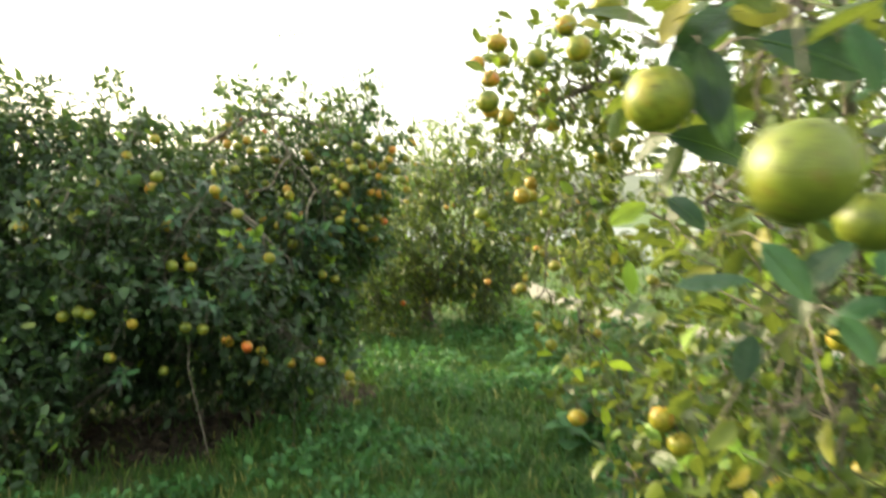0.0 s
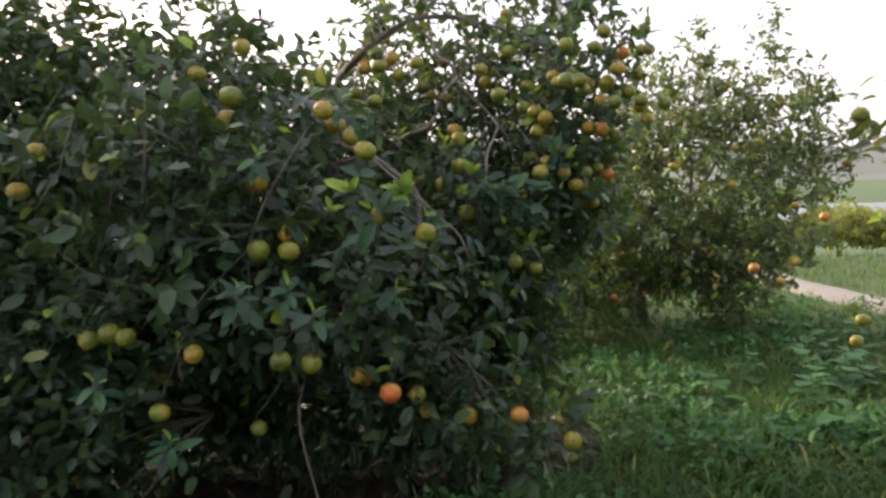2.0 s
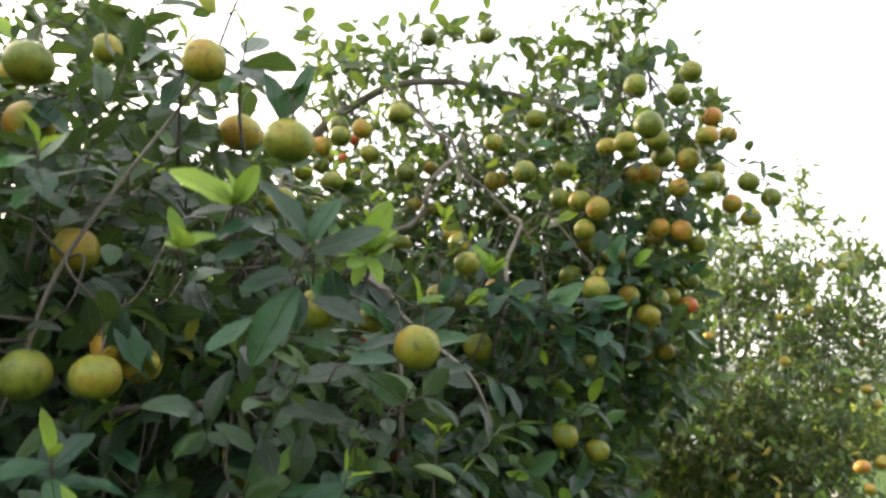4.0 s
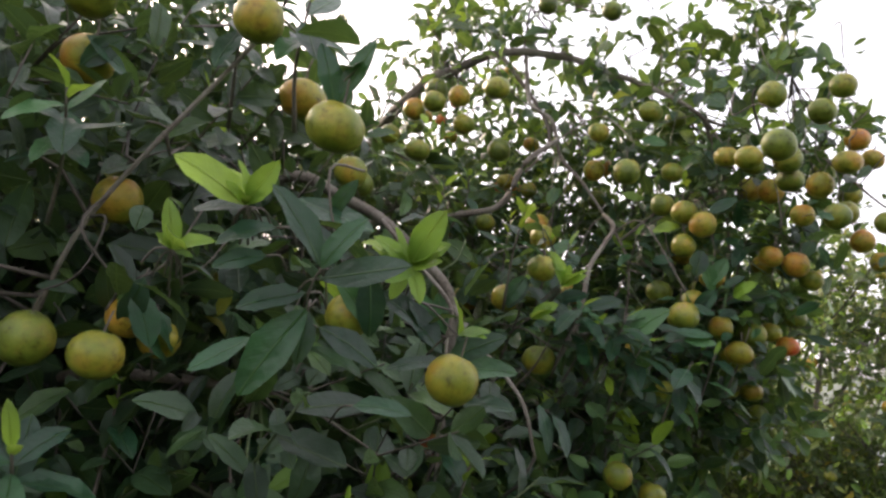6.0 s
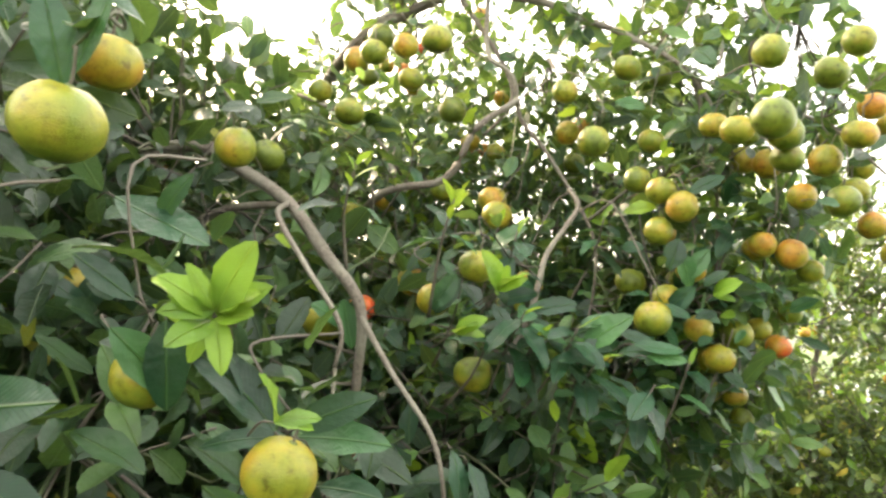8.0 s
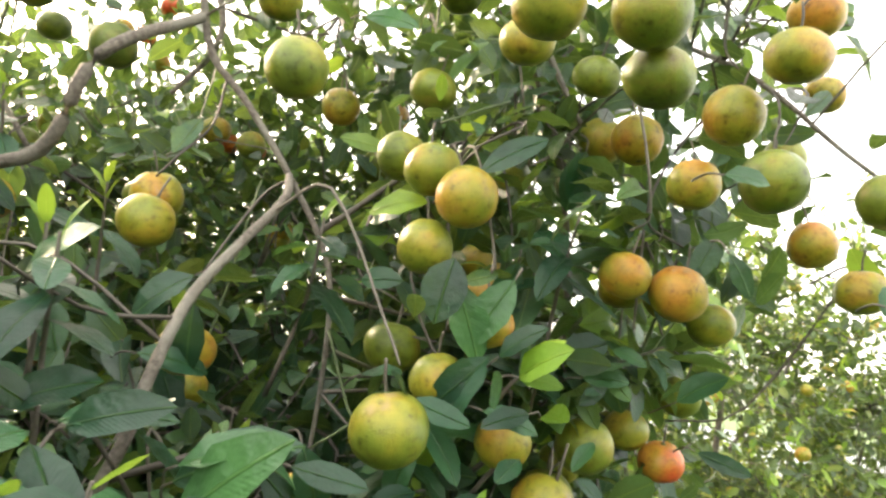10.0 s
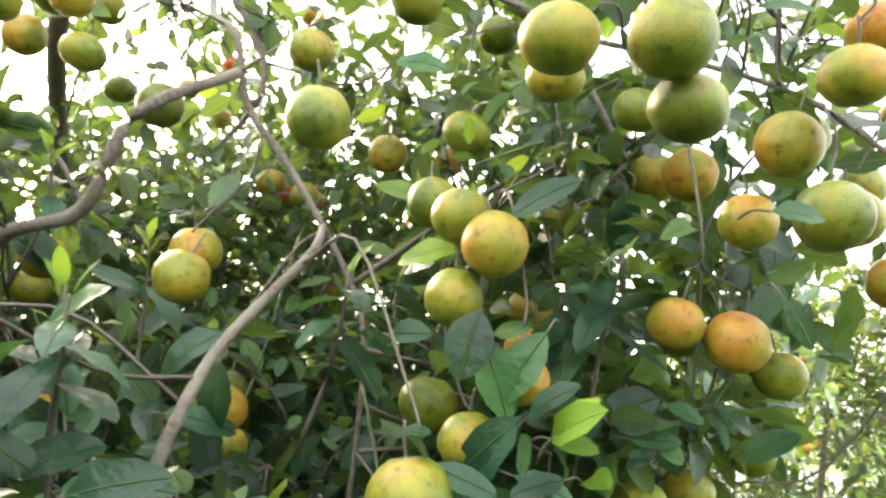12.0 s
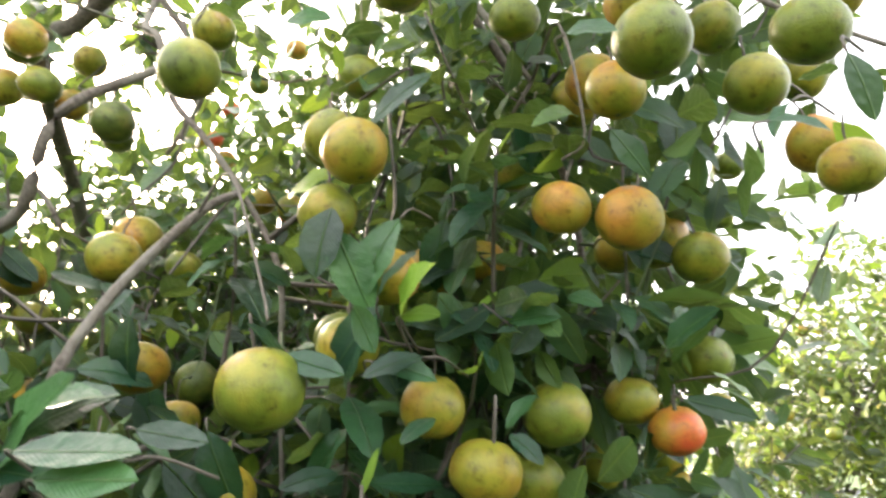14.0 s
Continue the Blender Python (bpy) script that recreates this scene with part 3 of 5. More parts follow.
def grass_tufts(count, centre, radii, length, label, mat):
    """Clumps of broad arching blades that lie over one another."""
    verts, faces, uv = [], [], []
    one = [(0, 1, 3, 2), (2, 3, 5, 4), (4, 5, 7, 6), (6, 7, 8)]
    for _ in range(count):
        a, r = rng.uniform(0, 6.28), math.sqrt(rng.uniform(0, 1))
        cx, cy = centre[0] + radii[0] * r * math.cos(a), centre[1] + radii[1] * r * math.sin(a)
        if min(np.hypot(cx - q[0], cy - q[1]) for q in PATH_LINE[::4]) < 0.5 or any(math.hypot(cx - u, cy - v) < w for u, v, w in UNDER):
            continue
        tall = length * rng.uniform(0.6, 1.25)
        heading = rng.uniform(0, 6.28)
        for _ in range(int(rng.integers(9, 16))):
            turn = heading + rng.normal(0, 1.1)
            way, side = np.array([math.cos(turn), math.sin(turn), 0]), np.array([-math.sin(turn), math.cos(turn), 0])
            x, y = cx + rng.normal(0, 0.03), cy + rng.normal(0, 0.03)
            base = np.array([x, y, height(x, y) - 0.01])
            L, W, bend = tall * rng.uniform(0.6, 1.2), rng.uniform(0.0035, 0.0065), rng.uniform(0.5, 1.2)
            first = len(verts)
            for s, w in ((0, 0.7), (0.3, 1.0), (0.6, 0.9), (0.85, 0.5)):
                c = base + L * (UP * (s - 0.62 * bend * s * s) + way * bend * 0.75 * s ** 1.4)
                verts += [c - side * W * w, c + side * W * w]
            verts.append(base + L * (UP * (1 - 0.62 * bend) * 0.96 + way * bend * 0.75))
            faces += [tuple(first + k for k in f) for f in one]
            uv += [(0.1 + 0.8 * (k % 2), k / 9) for f in one for k in f]
    tagged(mesh_object("grass_tufts", np.array(verts), faces, mat, uvs=np.array(uv)), label, "grass", kind="stuff")


UNDER = [(-2.7, 5.3, 1.25), (-1.9, 4.9, 0.6), (-1.3, 5.9, 0.8), (-0.1, 9.4, 0.8)]
grass("grass", 92000, (-0.1, 5.2), (4.6, 4.4), 0.135, "lush green uncut grass between the citrus trees", UNDER)
grass("grass", 26000, (0.3, 2.9), (2.3, 2.0), 0.15, "lush grass tufts along the lane", UNDER)
grass("grass", 30000, (2.2, 11.5), (5.5, 4.5), 0.13, "green grass along the footpath beyond the trees", UNDER)
grass("grass", 18000, (5.0, 23.0), (11.0, 10.0), 0.20, "grass sloping towards the lake")
grass("grass", 48000, (0.0, 3.0), (11.0, 11.0), 0.16, "thinner grass round the edge of the trees", UNDER)
grass_tufts(2600, (0.25, 5.9), (1.9, 2.6), 0.20, "arching tufts of broad-bladed grass", GRASS_BROAD)
grass_tufts(900, (0.2, 3.4), (1.3, 1.5), 0.17, "short grass tufts beside the lane", GRASS_BROAD)


def creeping_weeds(count):
    """Low broad-leaved plants that grow through the grass in patches."""
    a, r = rng.uniform(0, 6.28, count), rng.uniform(0, 1, count) ** 0.6
    x, y = 0.5 + 3.4 * r * np.cos(a), 6.0 + 4.8 * r * np.sin(a)
    patch = np.array([noise.noise((a * 1.1 + 9, b * 1.1, 4.0)) for a, b in zip(x, y)])
    off = np.min([np.hypot(x - q[0], y - q[1]) for q in PATH_LINE[::3]], axis=0)
    ok = (patch > -0.05) & (off > 0.5) & (np.hypot(x + 2.7, y - 5.3) > 1.5) & (np.hypot(x + 1.3, y - 5.9) > 0.8)
    x, y, patch = x[ok], y[ok], patch[ok]
    tips = np.stack([x, y, 0.05 + 0.16 * rng.uniform(0.3, 1, len(x)) * (0.5 + patch)], 1)
    made = shoots(tips, np.tile(UP, (len(x), 1)), 6, 0.062, reach=0.07)[0]
    made[4] = made[4] * 1.25
    tagged(leaf_mesh("creeping_weeds", made, WEED, None, far=True), "low broad-leaved weeds spreading through the grass", "weeds", kind="stuff")


creeping_weeds(5200)


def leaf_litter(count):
    """Very dark leaves added under the crowns to paint the shade on the soil."""
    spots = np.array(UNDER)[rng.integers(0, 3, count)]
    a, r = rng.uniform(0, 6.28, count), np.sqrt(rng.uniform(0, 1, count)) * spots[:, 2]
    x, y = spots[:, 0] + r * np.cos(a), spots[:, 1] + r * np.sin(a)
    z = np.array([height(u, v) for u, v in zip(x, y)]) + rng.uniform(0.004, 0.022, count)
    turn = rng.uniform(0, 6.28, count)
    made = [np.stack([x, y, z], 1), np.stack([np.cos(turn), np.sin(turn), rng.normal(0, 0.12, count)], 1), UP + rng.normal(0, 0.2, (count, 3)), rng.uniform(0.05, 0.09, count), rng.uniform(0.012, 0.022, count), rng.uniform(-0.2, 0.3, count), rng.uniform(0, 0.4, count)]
    tagged(leaf_mesh("leaf_litter", made, SHADE_LITTER, None, far=True), "very dark leaves added as shade under the citrus trees", "leaf litter", kind="stuff")


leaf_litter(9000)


def dry_stems(count):
    """Dead weed stems standing in the shade under the crowns."""
    bundle = Bundle()
    for _ in range(count):
        x, y = rng.uniform(-2.3, -0.9), rng.uniform(4.15, 5.1)
        tall = rng.uniform(0.15, 0.5)
        top = np.array([x + rng.normal(0, 0.12), y + rng.normal(0, 0.08), tall])
        bundle.add(smooth_line([(x, y, -0.01), (x * 0.6 + top[0] * 0.4, y * 0.5 + top[1] * 0.5, tall * 0.55), top], 3), 0.003, 0.0012, 4)
    tagged(bundle.build("dry_stems", TWIG, None), "thin dry weed stems in the shade", "dry stems", kind="stuff")


dry_stems(6)


# ---- fruit places: x, y, z of the centre, size and ripeness (a capital: half hidden among leaves) ----
FRUIT_A1 = [
    (-2.85, 3.73, 1.45, 1, "y"), (-2.83, 3.97, 0.44, 1.03, "y"), (-2.333, 4.041, 1.467, 1.02, "y"), (-1.737, 4.054, 0.925, 0.89, "y"),
    (-2.263, 4.06, 1.596, 0.89, "y"), (-1.295, 4.16, 1.672, 0.91, "y"), (-1.166, 4.161, 1.54, 1, "y"), (-1.55, 4.17, 1.24, 1.03, "g"),
    (-1.452, 4.189, 1.235, 0.99, "y"), (-1.149, 4.243, 0.76, 1, "r"), (-1.655, 4.247, 1.749, 1.14, "g"), (-1.501, 4.29, 1.285, 0.89, "O"),
    (-1.321, 4.405, 0.775, 0.95, "o"), (-1.718, 4.332, 1.681, 1.21, "O"), (-1.674, 4.334, 0.596, 0.89, "l"), (-1.19, 4.34, 1.333, 0.89, "O"),
    (-1.485, 4.346, 1.257, 0.89, "O"), (-1.038, 4.36, 1.271, 1.02, "y"), (-1.35, 4.389, 1.652, 1.07, "o"), (-1.654, 4.392, 1.464, 1.14, "o"),
]
FRUIT_A2 = [
    (-1.862, 4.041, 0.737, 0.95, "l"), (-1.132, 4.501, 0.683, 0.92, "y"), (-1.95, 4.54, 1.89, 1.03, "y"), (-1.351, 4.571, 0.72, 0.89, "o"),
    (-3.41, 4.61, 1.05, 1, "o"), (-1.438, 4.621, 1.069, 0.91, "O"), (-1.57, 4.637, 1.369, 1.14, "O"), (-1.824, 4.668, 2.002, 0.96, "y"),
    (-1.37, 4.13, 0.881, 1, "l"), (-1.443, 4.066, 0.904, 0.95, "l"), (-2.373, 4.777, 1.284, 0.89, "y"), (-1.441, 4.788, 1.639, 0.99, "y"),
    (-1.975, 4.048, 0.98, 0.95, "l"), (-3.16, 4.82, 0.04, 1.03, "y"), (-2.03, 4.82, 1.1, 1.03, "g"), (-2.21, 4.86, 1.64, 1.03, "g"),
    (-2.53, 4.86, 1.31, 1.03, "y"), (-2.136, 4.077, 0.964, 1, "l"), (-1.28, 4.9, 1.37, 1.03, "Y"), (-2.366, 4.914, 1.066, 1.08, "y"),
]
FRUIT_A3 = [
    (-2.92, 4.95, 0.04, 1.03, "y"), (-1.6, 4.98, 1.11, 1.03, "O"), (-2.64, 5.08, 1.9, 1.03, "y"), (-2.029, 4.041, 0.993, 1, "l"),
    (-2.98, 5.31, 0.04, 1.03, "y"), (-2.75, 5.34, 1.08, 1.03, "y"), (-2.4, 5.63, 1.9, 1.03, "y"), (-2.27, 5.64, 1.71, 1.03, "o"),
    (-3.07, 5.96, 0.57, 1.03, "l"), (-2.96, 6.02, 0.71, 1.03, "y"), (-2.93, 6.03, 1.12, 1.03, "y"), (-3.44, 6.2, 0.49, 0.97, "y"),
    (-3.28, 6.2, 0.52, 0.96, "l"), (-3, 6.2, 0.04, 1.01, "l"), (-2.34, 6.27, 1.56, 1.03, "O"), (-2.278, 6.593, 1.958, 1.23, "y"),
]
FRUIT_A4 = [
    (-1.124, 4.596, 0.597, 0.92, "o"), (-0.952, 4.518, 0.604, 0.92, "o"), (-0.767, 4.509, 0.615, 0.95, "o"), (-0.59, 4.567, 0.508, 0.95, "y"),
]
FRUIT_A = FRUIT_A1 + FRUIT_A2 + FRUIT_A3 + FRUIT_A4
FRUIT_B1 = [
    (-1.053, 5.004, 1.513, 0.93, "g"), (-0.601, 5.009, 1.828, 1.01, "g"), (-1.53, 5.03, 1.67, 1.03, "g"), (-1.131, 5.032, 1.44, 0.89, "O"),
    (-1.042, 5.07, 1.316, 1.07, "g"), (-0.844, 5.099, 1.098, 0.9, "y"), (-1.25, 5.134, 1.97, 0.98, "g"), (-0.608, 5.166, 1.996, 0.92, "g"),
    (-0.644, 5.181, 1.848, 0.9, "y"), (-0.56, 5.187, 1.852, 0.95, "g"), (-0.769, 5.203, 1.057, 0.9, "y"), (-1.44, 5.22, 0.86, 1.03, "o"),
    (-0.491, 5.233, 1.988, 0.94, "g"), (-0.451, 5.234, 2.053, 0.89, "g"), (-0.545, 5.237, 1.817, 0.91, "g"), (-1.54, 5.26, 0.8, 1.03, "y"),
    (-1.07, 5.26, 0.91, 1.03, "l"), (-0.744, 5.292, 1.474, 1.1, "l"), (-1.5, 5.3, 1.84, 1.03, "g"), (-0.923, 5.328, 1.832, 1.01, "g"),
]
FRUIT_B2 = [
    (-1.604, 5.329, 1.892, 0.89, "g"), (-0.418, 5.35, 1.768, 0.96, "g"), (-0.682, 5.372, 1.904, 0.9, "y"), (-0.721, 5.373, 1.721, 0.98, "y"),
    (-1.501, 5.376, 2.014, 1.01, "y"), (-0.845, 5.376, 1.378, 0.89, "O"), (-0.4, 5.38, 1.914, 1, "o"), (-1.35, 5.38, 1.05, 1.03, "R"),
    (-0.3, 5.388, 1.771, 0.89, "g"), (-0.723, 5.389, 1.523, 0.89, "Y"), (-0.684, 5.39, 1.591, 0.92, "O"), (-0.762, 5.391, 1.664, 0.89, "y"),
    (-0.77, 5.401, 1.755, 0.96, "y"), (-1.43, 5.41, 1.38, 1.03, "r"), (-1.032, 5.414, 1.507, 1.02, "O"), (-0.649, 5.43, 1.469, 0.89, "y"),
    (-0.372, 5.432, 1.99, 0.89, "o"), (-1.138, 5.441, 1.657, 1.04, "y"), (-0.598, 5.445, 1.412, 1, "y"), (-0.446, 5.446, 1.868, 0.99, "o"),
]
FRUIT_B3 = [
    (-1.023, 5.449, 1.973, 0.89, "g"), (-1.452, 5.453, 2.062, 0.97, "o"), (-0.889, 5.455, 2.044, 0.96, "g"), (-0.829, 5.468, 1.785, 0.89, "g"),
    (-1.032, 5.47, 2.351, 0.89, "d"), (-0.477, 5.473, 1.791, 0.89, "o"), (-1.433, 5.481, 1.984, 0.99, "g"), (-0.765, 5.485, 1.284, 0.89, "g"),
    (-0.54, 5.494, 1.678, 0.9, "o"), (-1.17, 5.5, 1.7, 1.03, "y"), (-0.812, 5.506, 1.888, 0.92, "g"), (-1.55, 5.51, 2.1, 1.03, "g"),
    (-0.81, 5.51, 1.55, 1.03, "g"), (-0.475, 5.516, 1.667, 1, "o"), (-0.605, 5.516, 1.93, 0.89, "g"), (-1.236, 5.518, 2.394, 0.89, "d"),
    (-0.696, 5.519, 1.628, 0.97, "O"), (-1.35, 5.519, 1.467, 1.13, "O"), (-0.271, 5.525, 1.699, 0.89, "o"), (-1.62, 5.53, 2.04, 1.03, "o"),
]
FRUIT_B4 = [
    (-1.46, 5.53, 1.67, 1.03, "O"), (-0.56, 5.54, 1.47, 1.03, "l"), (-1.098, 5.547, 1.45, 0.95, "O"), (-1.33, 5.55, 1.93, 1.03, "d"),
    (-1.09, 5.56, 0.87, 1.03, "l"), (-0.7, 5.57, 1.57, 1.03, "Y"), (-0.6, 5.58, 1.4, 1.03, "y"), (-0.189, 5.599, 1.773, 0.91, "g"),
    (-0.419, 5.609, 1.644, 0.89, "g"), (-0.35, 5.61, 1.84, 1.03, "g"), (-0.822, 5.613, 2.081, 0.89, "g"), (-0.54, 5.63, 1.89, 1.03, "o"),
    (-0.669, 5.638, 0.045, 0.94, "y"), (-0.615, 5.641, 1.818, 0.89, "G"), (-0.457, 5.646, 1.459, 0.89, "r"), (-0.295, 5.648, 1.774, 0.94, "o"),
    (-0.506, 5.649, 1.492, 0.89, "y"), (-0.47, 5.65, 1.68, 1.03, "Y"), (-1.62, 5.67, 1.63, 1.03, "l"), (-1.19, 5.67, 1.51, 1.03, "d"),
]
FRUIT_B5 = [
    (-1.61, 5.69, 0.95, 1.03, "Y"), (-0.4, 5.699, 1.974, 1.03, "g"), (-0.531, 5.701, 1.321, 0.92, "y"), (-1.77, 5.71, 1.23, 1.03, "O"),
    (-0.59, 5.719, 1.318, 0.89, "y"), (-1.66, 5.72, 2.2, 1.03, "y"), (-0.53, 5.72, 1.69, 1.03, "y"), (-0.59, 5.723, 1.913, 1.04, "y"),
    (-1.71, 5.73, 2.11, 1.03, "o"), (-0.431, 5.731, 1.547, 0.89, "g"), (-1.88, 5.79, 0.43, 1.03, "o"), (-0.498, 5.798, 1.256, 0.89, "g"),
    (-0.76, 5.8, 1.71, 1.03, "o"), (-1.2, 5.81, 1.47, 1.03, "D"), (-1.41, 5.82, 1.75, 1.03, "g"), (-0.3, 5.83, 1.95, 1.03, "g"),
    (-1.44, 5.84, 0.04, 1.03, "o"), (-0.59, 5.84, 1.41, 1.03, "l"), (-0.244, 5.842, 2.069, 0.99, "o"), (-1.07, 5.85, 1.97, 1.03, "o"),
]
FRUIT_B6 = [
    (-1.31, 5.86, 1.07, 1.03, "o"), (-0.74, 5.87, 1.88, 1.03, "g"), (-1.75, 5.89, 2.1, 1.03, "d"), (-0.51, 5.896, 1.473, 0.97, "L"),
    (-0.7, 5.9, 1.79, 1.03, "D"), (-0.68, 5.93, 2.04, 1.03, "O"), (-1.81, 5.95, 1.86, 1.03, "g"), (-0.26, 5.96, 2.19, 1.03, "d"),
    (-1.62, 5.99, 1.51, 1.03, "O"), (-1.317, 6.014, 1.922, 0.89, "y"), (-1.408, 6.02, 1.948, 0.96, "o"), (-0.62, 6.05, 1.46, 1.03, "O"),
    (-1.84, 6.06, 1.93, 1.03, "g"), (-1.42, 6.09, 1.06, 1.03, "r"), (-1.33, 6.12, 1.34, 1.03, "R"), (-1.83, 6.12, 1.65, 1.03, "y"),
    (-1.22, 6.13, 1.49, 1.03, "D"), (-0.27, 6.14, 2.12, 1.03, "d"), (-0.99, 6.15, 2.38, 1.03, "y"), (-1.08, 6.15, 1.94, 1.03, "g"),
]
FRUIT_B7 = [
    (-1.04, 6.16, 1.65, 1.03, "g"), (-0.56, 6.17, 1.43, 1.03, "y"), (-1.32, 6.2, 0.04, 1.03, "o"), (-1.3, 6.2, 0.95, 1, "l"),
    (-1.71, 6.2, 2.16, 0.84, "o"), (-1.4, 6.2, 1.96, 0.76, "r"), (-1.13, 6.2, 1.03, 0.93, "l"), (-0.84, 6.2, 0.95, 0.88, "r"),
    (-2.02, 6.2, 1.26, 0.78, "r"), (-1.71, 6.2, 2.31, 0.74, "r"), (-1.37, 6.2, 2.15, 0.99, "o"), (-0.82, 6.2, 1.6, 0.83, "g"),
    (-1.76, 6.2, 2.23, 0.74, "r"), (-1.83, 6.2, 2.24, 0.82, "o"), (-0.79, 6.2, 2.08, 0.83, "y"), (-1.47, 6.2, 1.2, 0.88, "G"),
    (-0.54, 6.2, 1.24, 0.87, "o"), (-1.62, 6.2, 2.37, 0.84, "g"), (-1.5, 6.2, 2.45, 0.93, "o"), (-1.3, 6.2, 1.77, 0.9, "o"),
]
FRUIT_B8 = [
    (-1.08, 6.2, 1.49, 0.74, "o"), (-1.47, 6.2, 1.97, 0.74, "r"), (-1.3, 6.2, 1.75, 0.79, "y"), (-1.87, 6.2, 1.53, 0.78, "Y"),
    (-0.61, 6.2, 1.75, 0.94, "D"), (-1.31, 6.2, 1.55, 0.74, "o"), (-0.68, 6.2, 1.61, 0.74, "y"), (-0.73, 6.2, 1.66, 0.74, "y"),
    (-0.45, 6.2, 1.59, 0.75, "y"), (-0.47, 6.2, 1.52, 0.74, "y"), (-0.43, 6.2, 1.97, 0.88, "g"), (-1.02, 6.2, 2.16, 0.82, "o"),
    (-0.45, 6.2, 1.87, 0.74, "g"), (-1.56, 6.2, 1.64, 0.74, "o"), (-0.72, 6.21, 1.69, 1.03, "o"), (-0.55, 6.22, 1.37, 1.03, "o"),
    (-1.083, 6.232, 2.088, 1.12, "o"), (-1.668, 6.247, 1.44, 1.15, "Y"), (-0.79, 6.25, 0.04, 1.03, "y"), (-1.06, 6.27, 1.53, 1.03, "Y"),
]
FRUIT_B9 = [
    (-1.66, 6.28, 1.7, 1.03, "g"), (-1.29, 6.29, 0.04, 1.03, "o"), (-1.72, 6.29, 0.04, 1, "y"), (-2.13, 6.3, 1.39, 1.03, "Y"),
    (-1.289, 6.31, 1.621, 0.98, "o"), (-1.62, 6.31, 0.04, 1, "y"), (-1.142, 6.454, 1.679, 1.04, "g"), (-0.879, 6.629, 0.725, 1.05, "r"),
    (-1.067, 6.667, 0.045, 1.04, "o"), (-1.198, 6.724, 1.931, 1.03, "o"), (-1.67, 6.81, 0.04, 1, "y"),
]
FRUIT_B = FRUIT_B1 + FRUIT_B2 + FRUIT_B3 + FRUIT_B4 + FRUIT_B5 + FRUIT_B6 + FRUIT_B7 + FRUIT_B8 + FRUIT_B9
FRUIT_C1 = [
    (0.96, 7.46, 1.13, 1, "o"), (-0.04, 7.79, 0.04, 1, "o"), (0.79, 8.03, 0.62, 1.03, "o"), (0.91, 8.06, 0.76, 1, "o"),
    (0.919, 8.14, 0.761, 1.2, "o"), (-0.46, 8.3, 0.46, 1.03, "r"), (-0.009, 8.327, 0.05, 1.22, "o"), (-2.03, 8.37, 2.41, 1.03, "r"),
    (0.51, 8.4, 1.37, 1.03, "o"), (-0.602, 8.633, 0.024, 1.12, "o"), (1.16, 8.79, 1.08, 1.03, "o"), (1.56, 9.1, 1.51, 1, "o"),
    (1.4, 9.58, 1.53, 1, "o"),
]
FRUIT_C = FRUIT_C1
FRUIT_D1 = [
    (0.23, 0.47, 1.62, 1.03, "g"), (0.44, 0.75, 1.58, 1.03, "g"), (0.23, 0.79, 1.71, 1.03, "g"), (0.34, 1.55, 2.01, 1, "y"),
    (0.7, 1.76, 1.04, 1.03, "g"), (0.99, 1.8, 1.26, 1, "y"), (0.36, 1.97, 2.01, 1.03, "y"), (0.67, 2.03, 0.92, 1.03, "y"),
    (0.62, 2.04, 0.99, 1.03, "y"), (1.31, 2.23, 0.77, 1.03, "y"), (0.94, 2.28, 1.51, 1.03, "y"), (0.31, 2.46, 2.08, 1.03, "g"),
    (0.41, 2.47, 2.19, 1.03, "y"), (0.18, 2.47, 2.13, 1.03, "o"), (0.86, 2.47, 0.62, 1.03, "y"), (1.16, 2.47, 0.64, 1.03, "y"),
    (0.155, 2.557, 1.951, 1.18, "g"), (0.49, 2.62, 0.82, 1.03, "y"), (0.18, 2.82, 2.07, 1, "o"), (0.14, 3.03, 2.17, 1, "o"),
]
FRUIT_D2 = [
    (0.24, 3.06, 2.19, 1, "y"), (0.2, 3.07, 1.98, 1.03, "y"), (0.27, 3.12, 1.96, 1.03, "y"), (0.73, 3.12, 2.14, 1, "g"),
    (0.73, 3.14, 2.01, 1, "y"), (0.48, 3.23, 1.94, 1.03, "o"), (0.35, 3.24, 1.63, 1.03, "o"), (0.59, 3.35, 0.87, 1.03, "y"),
    (0.46, 3.36, 2.09, 1.03, "o"), (0.18, 3.37, 1.55, 1.03, "g"), (0.75, 3.37, 1.97, 1, "g"), (0.81, 3.41, 1.86, 1, "y"),
    (0.73, 3.51, 2, 1, "g"), (0.516, 3.688, 1.544, 0.89, "y"), (0.45, 3.72, 1.7, 1.03, "o"), (0.8, 3.73, 1.84, 1, "y"),
    (1.31, 3.74, 0.65, 1.03, "y"), (1.09, 3.78, 1.2, 1, "y"), (0.86, 3.97, 1.84, 1.03, "y"), (0.62, 4.04, 1.25, 1.03, "y"),
]
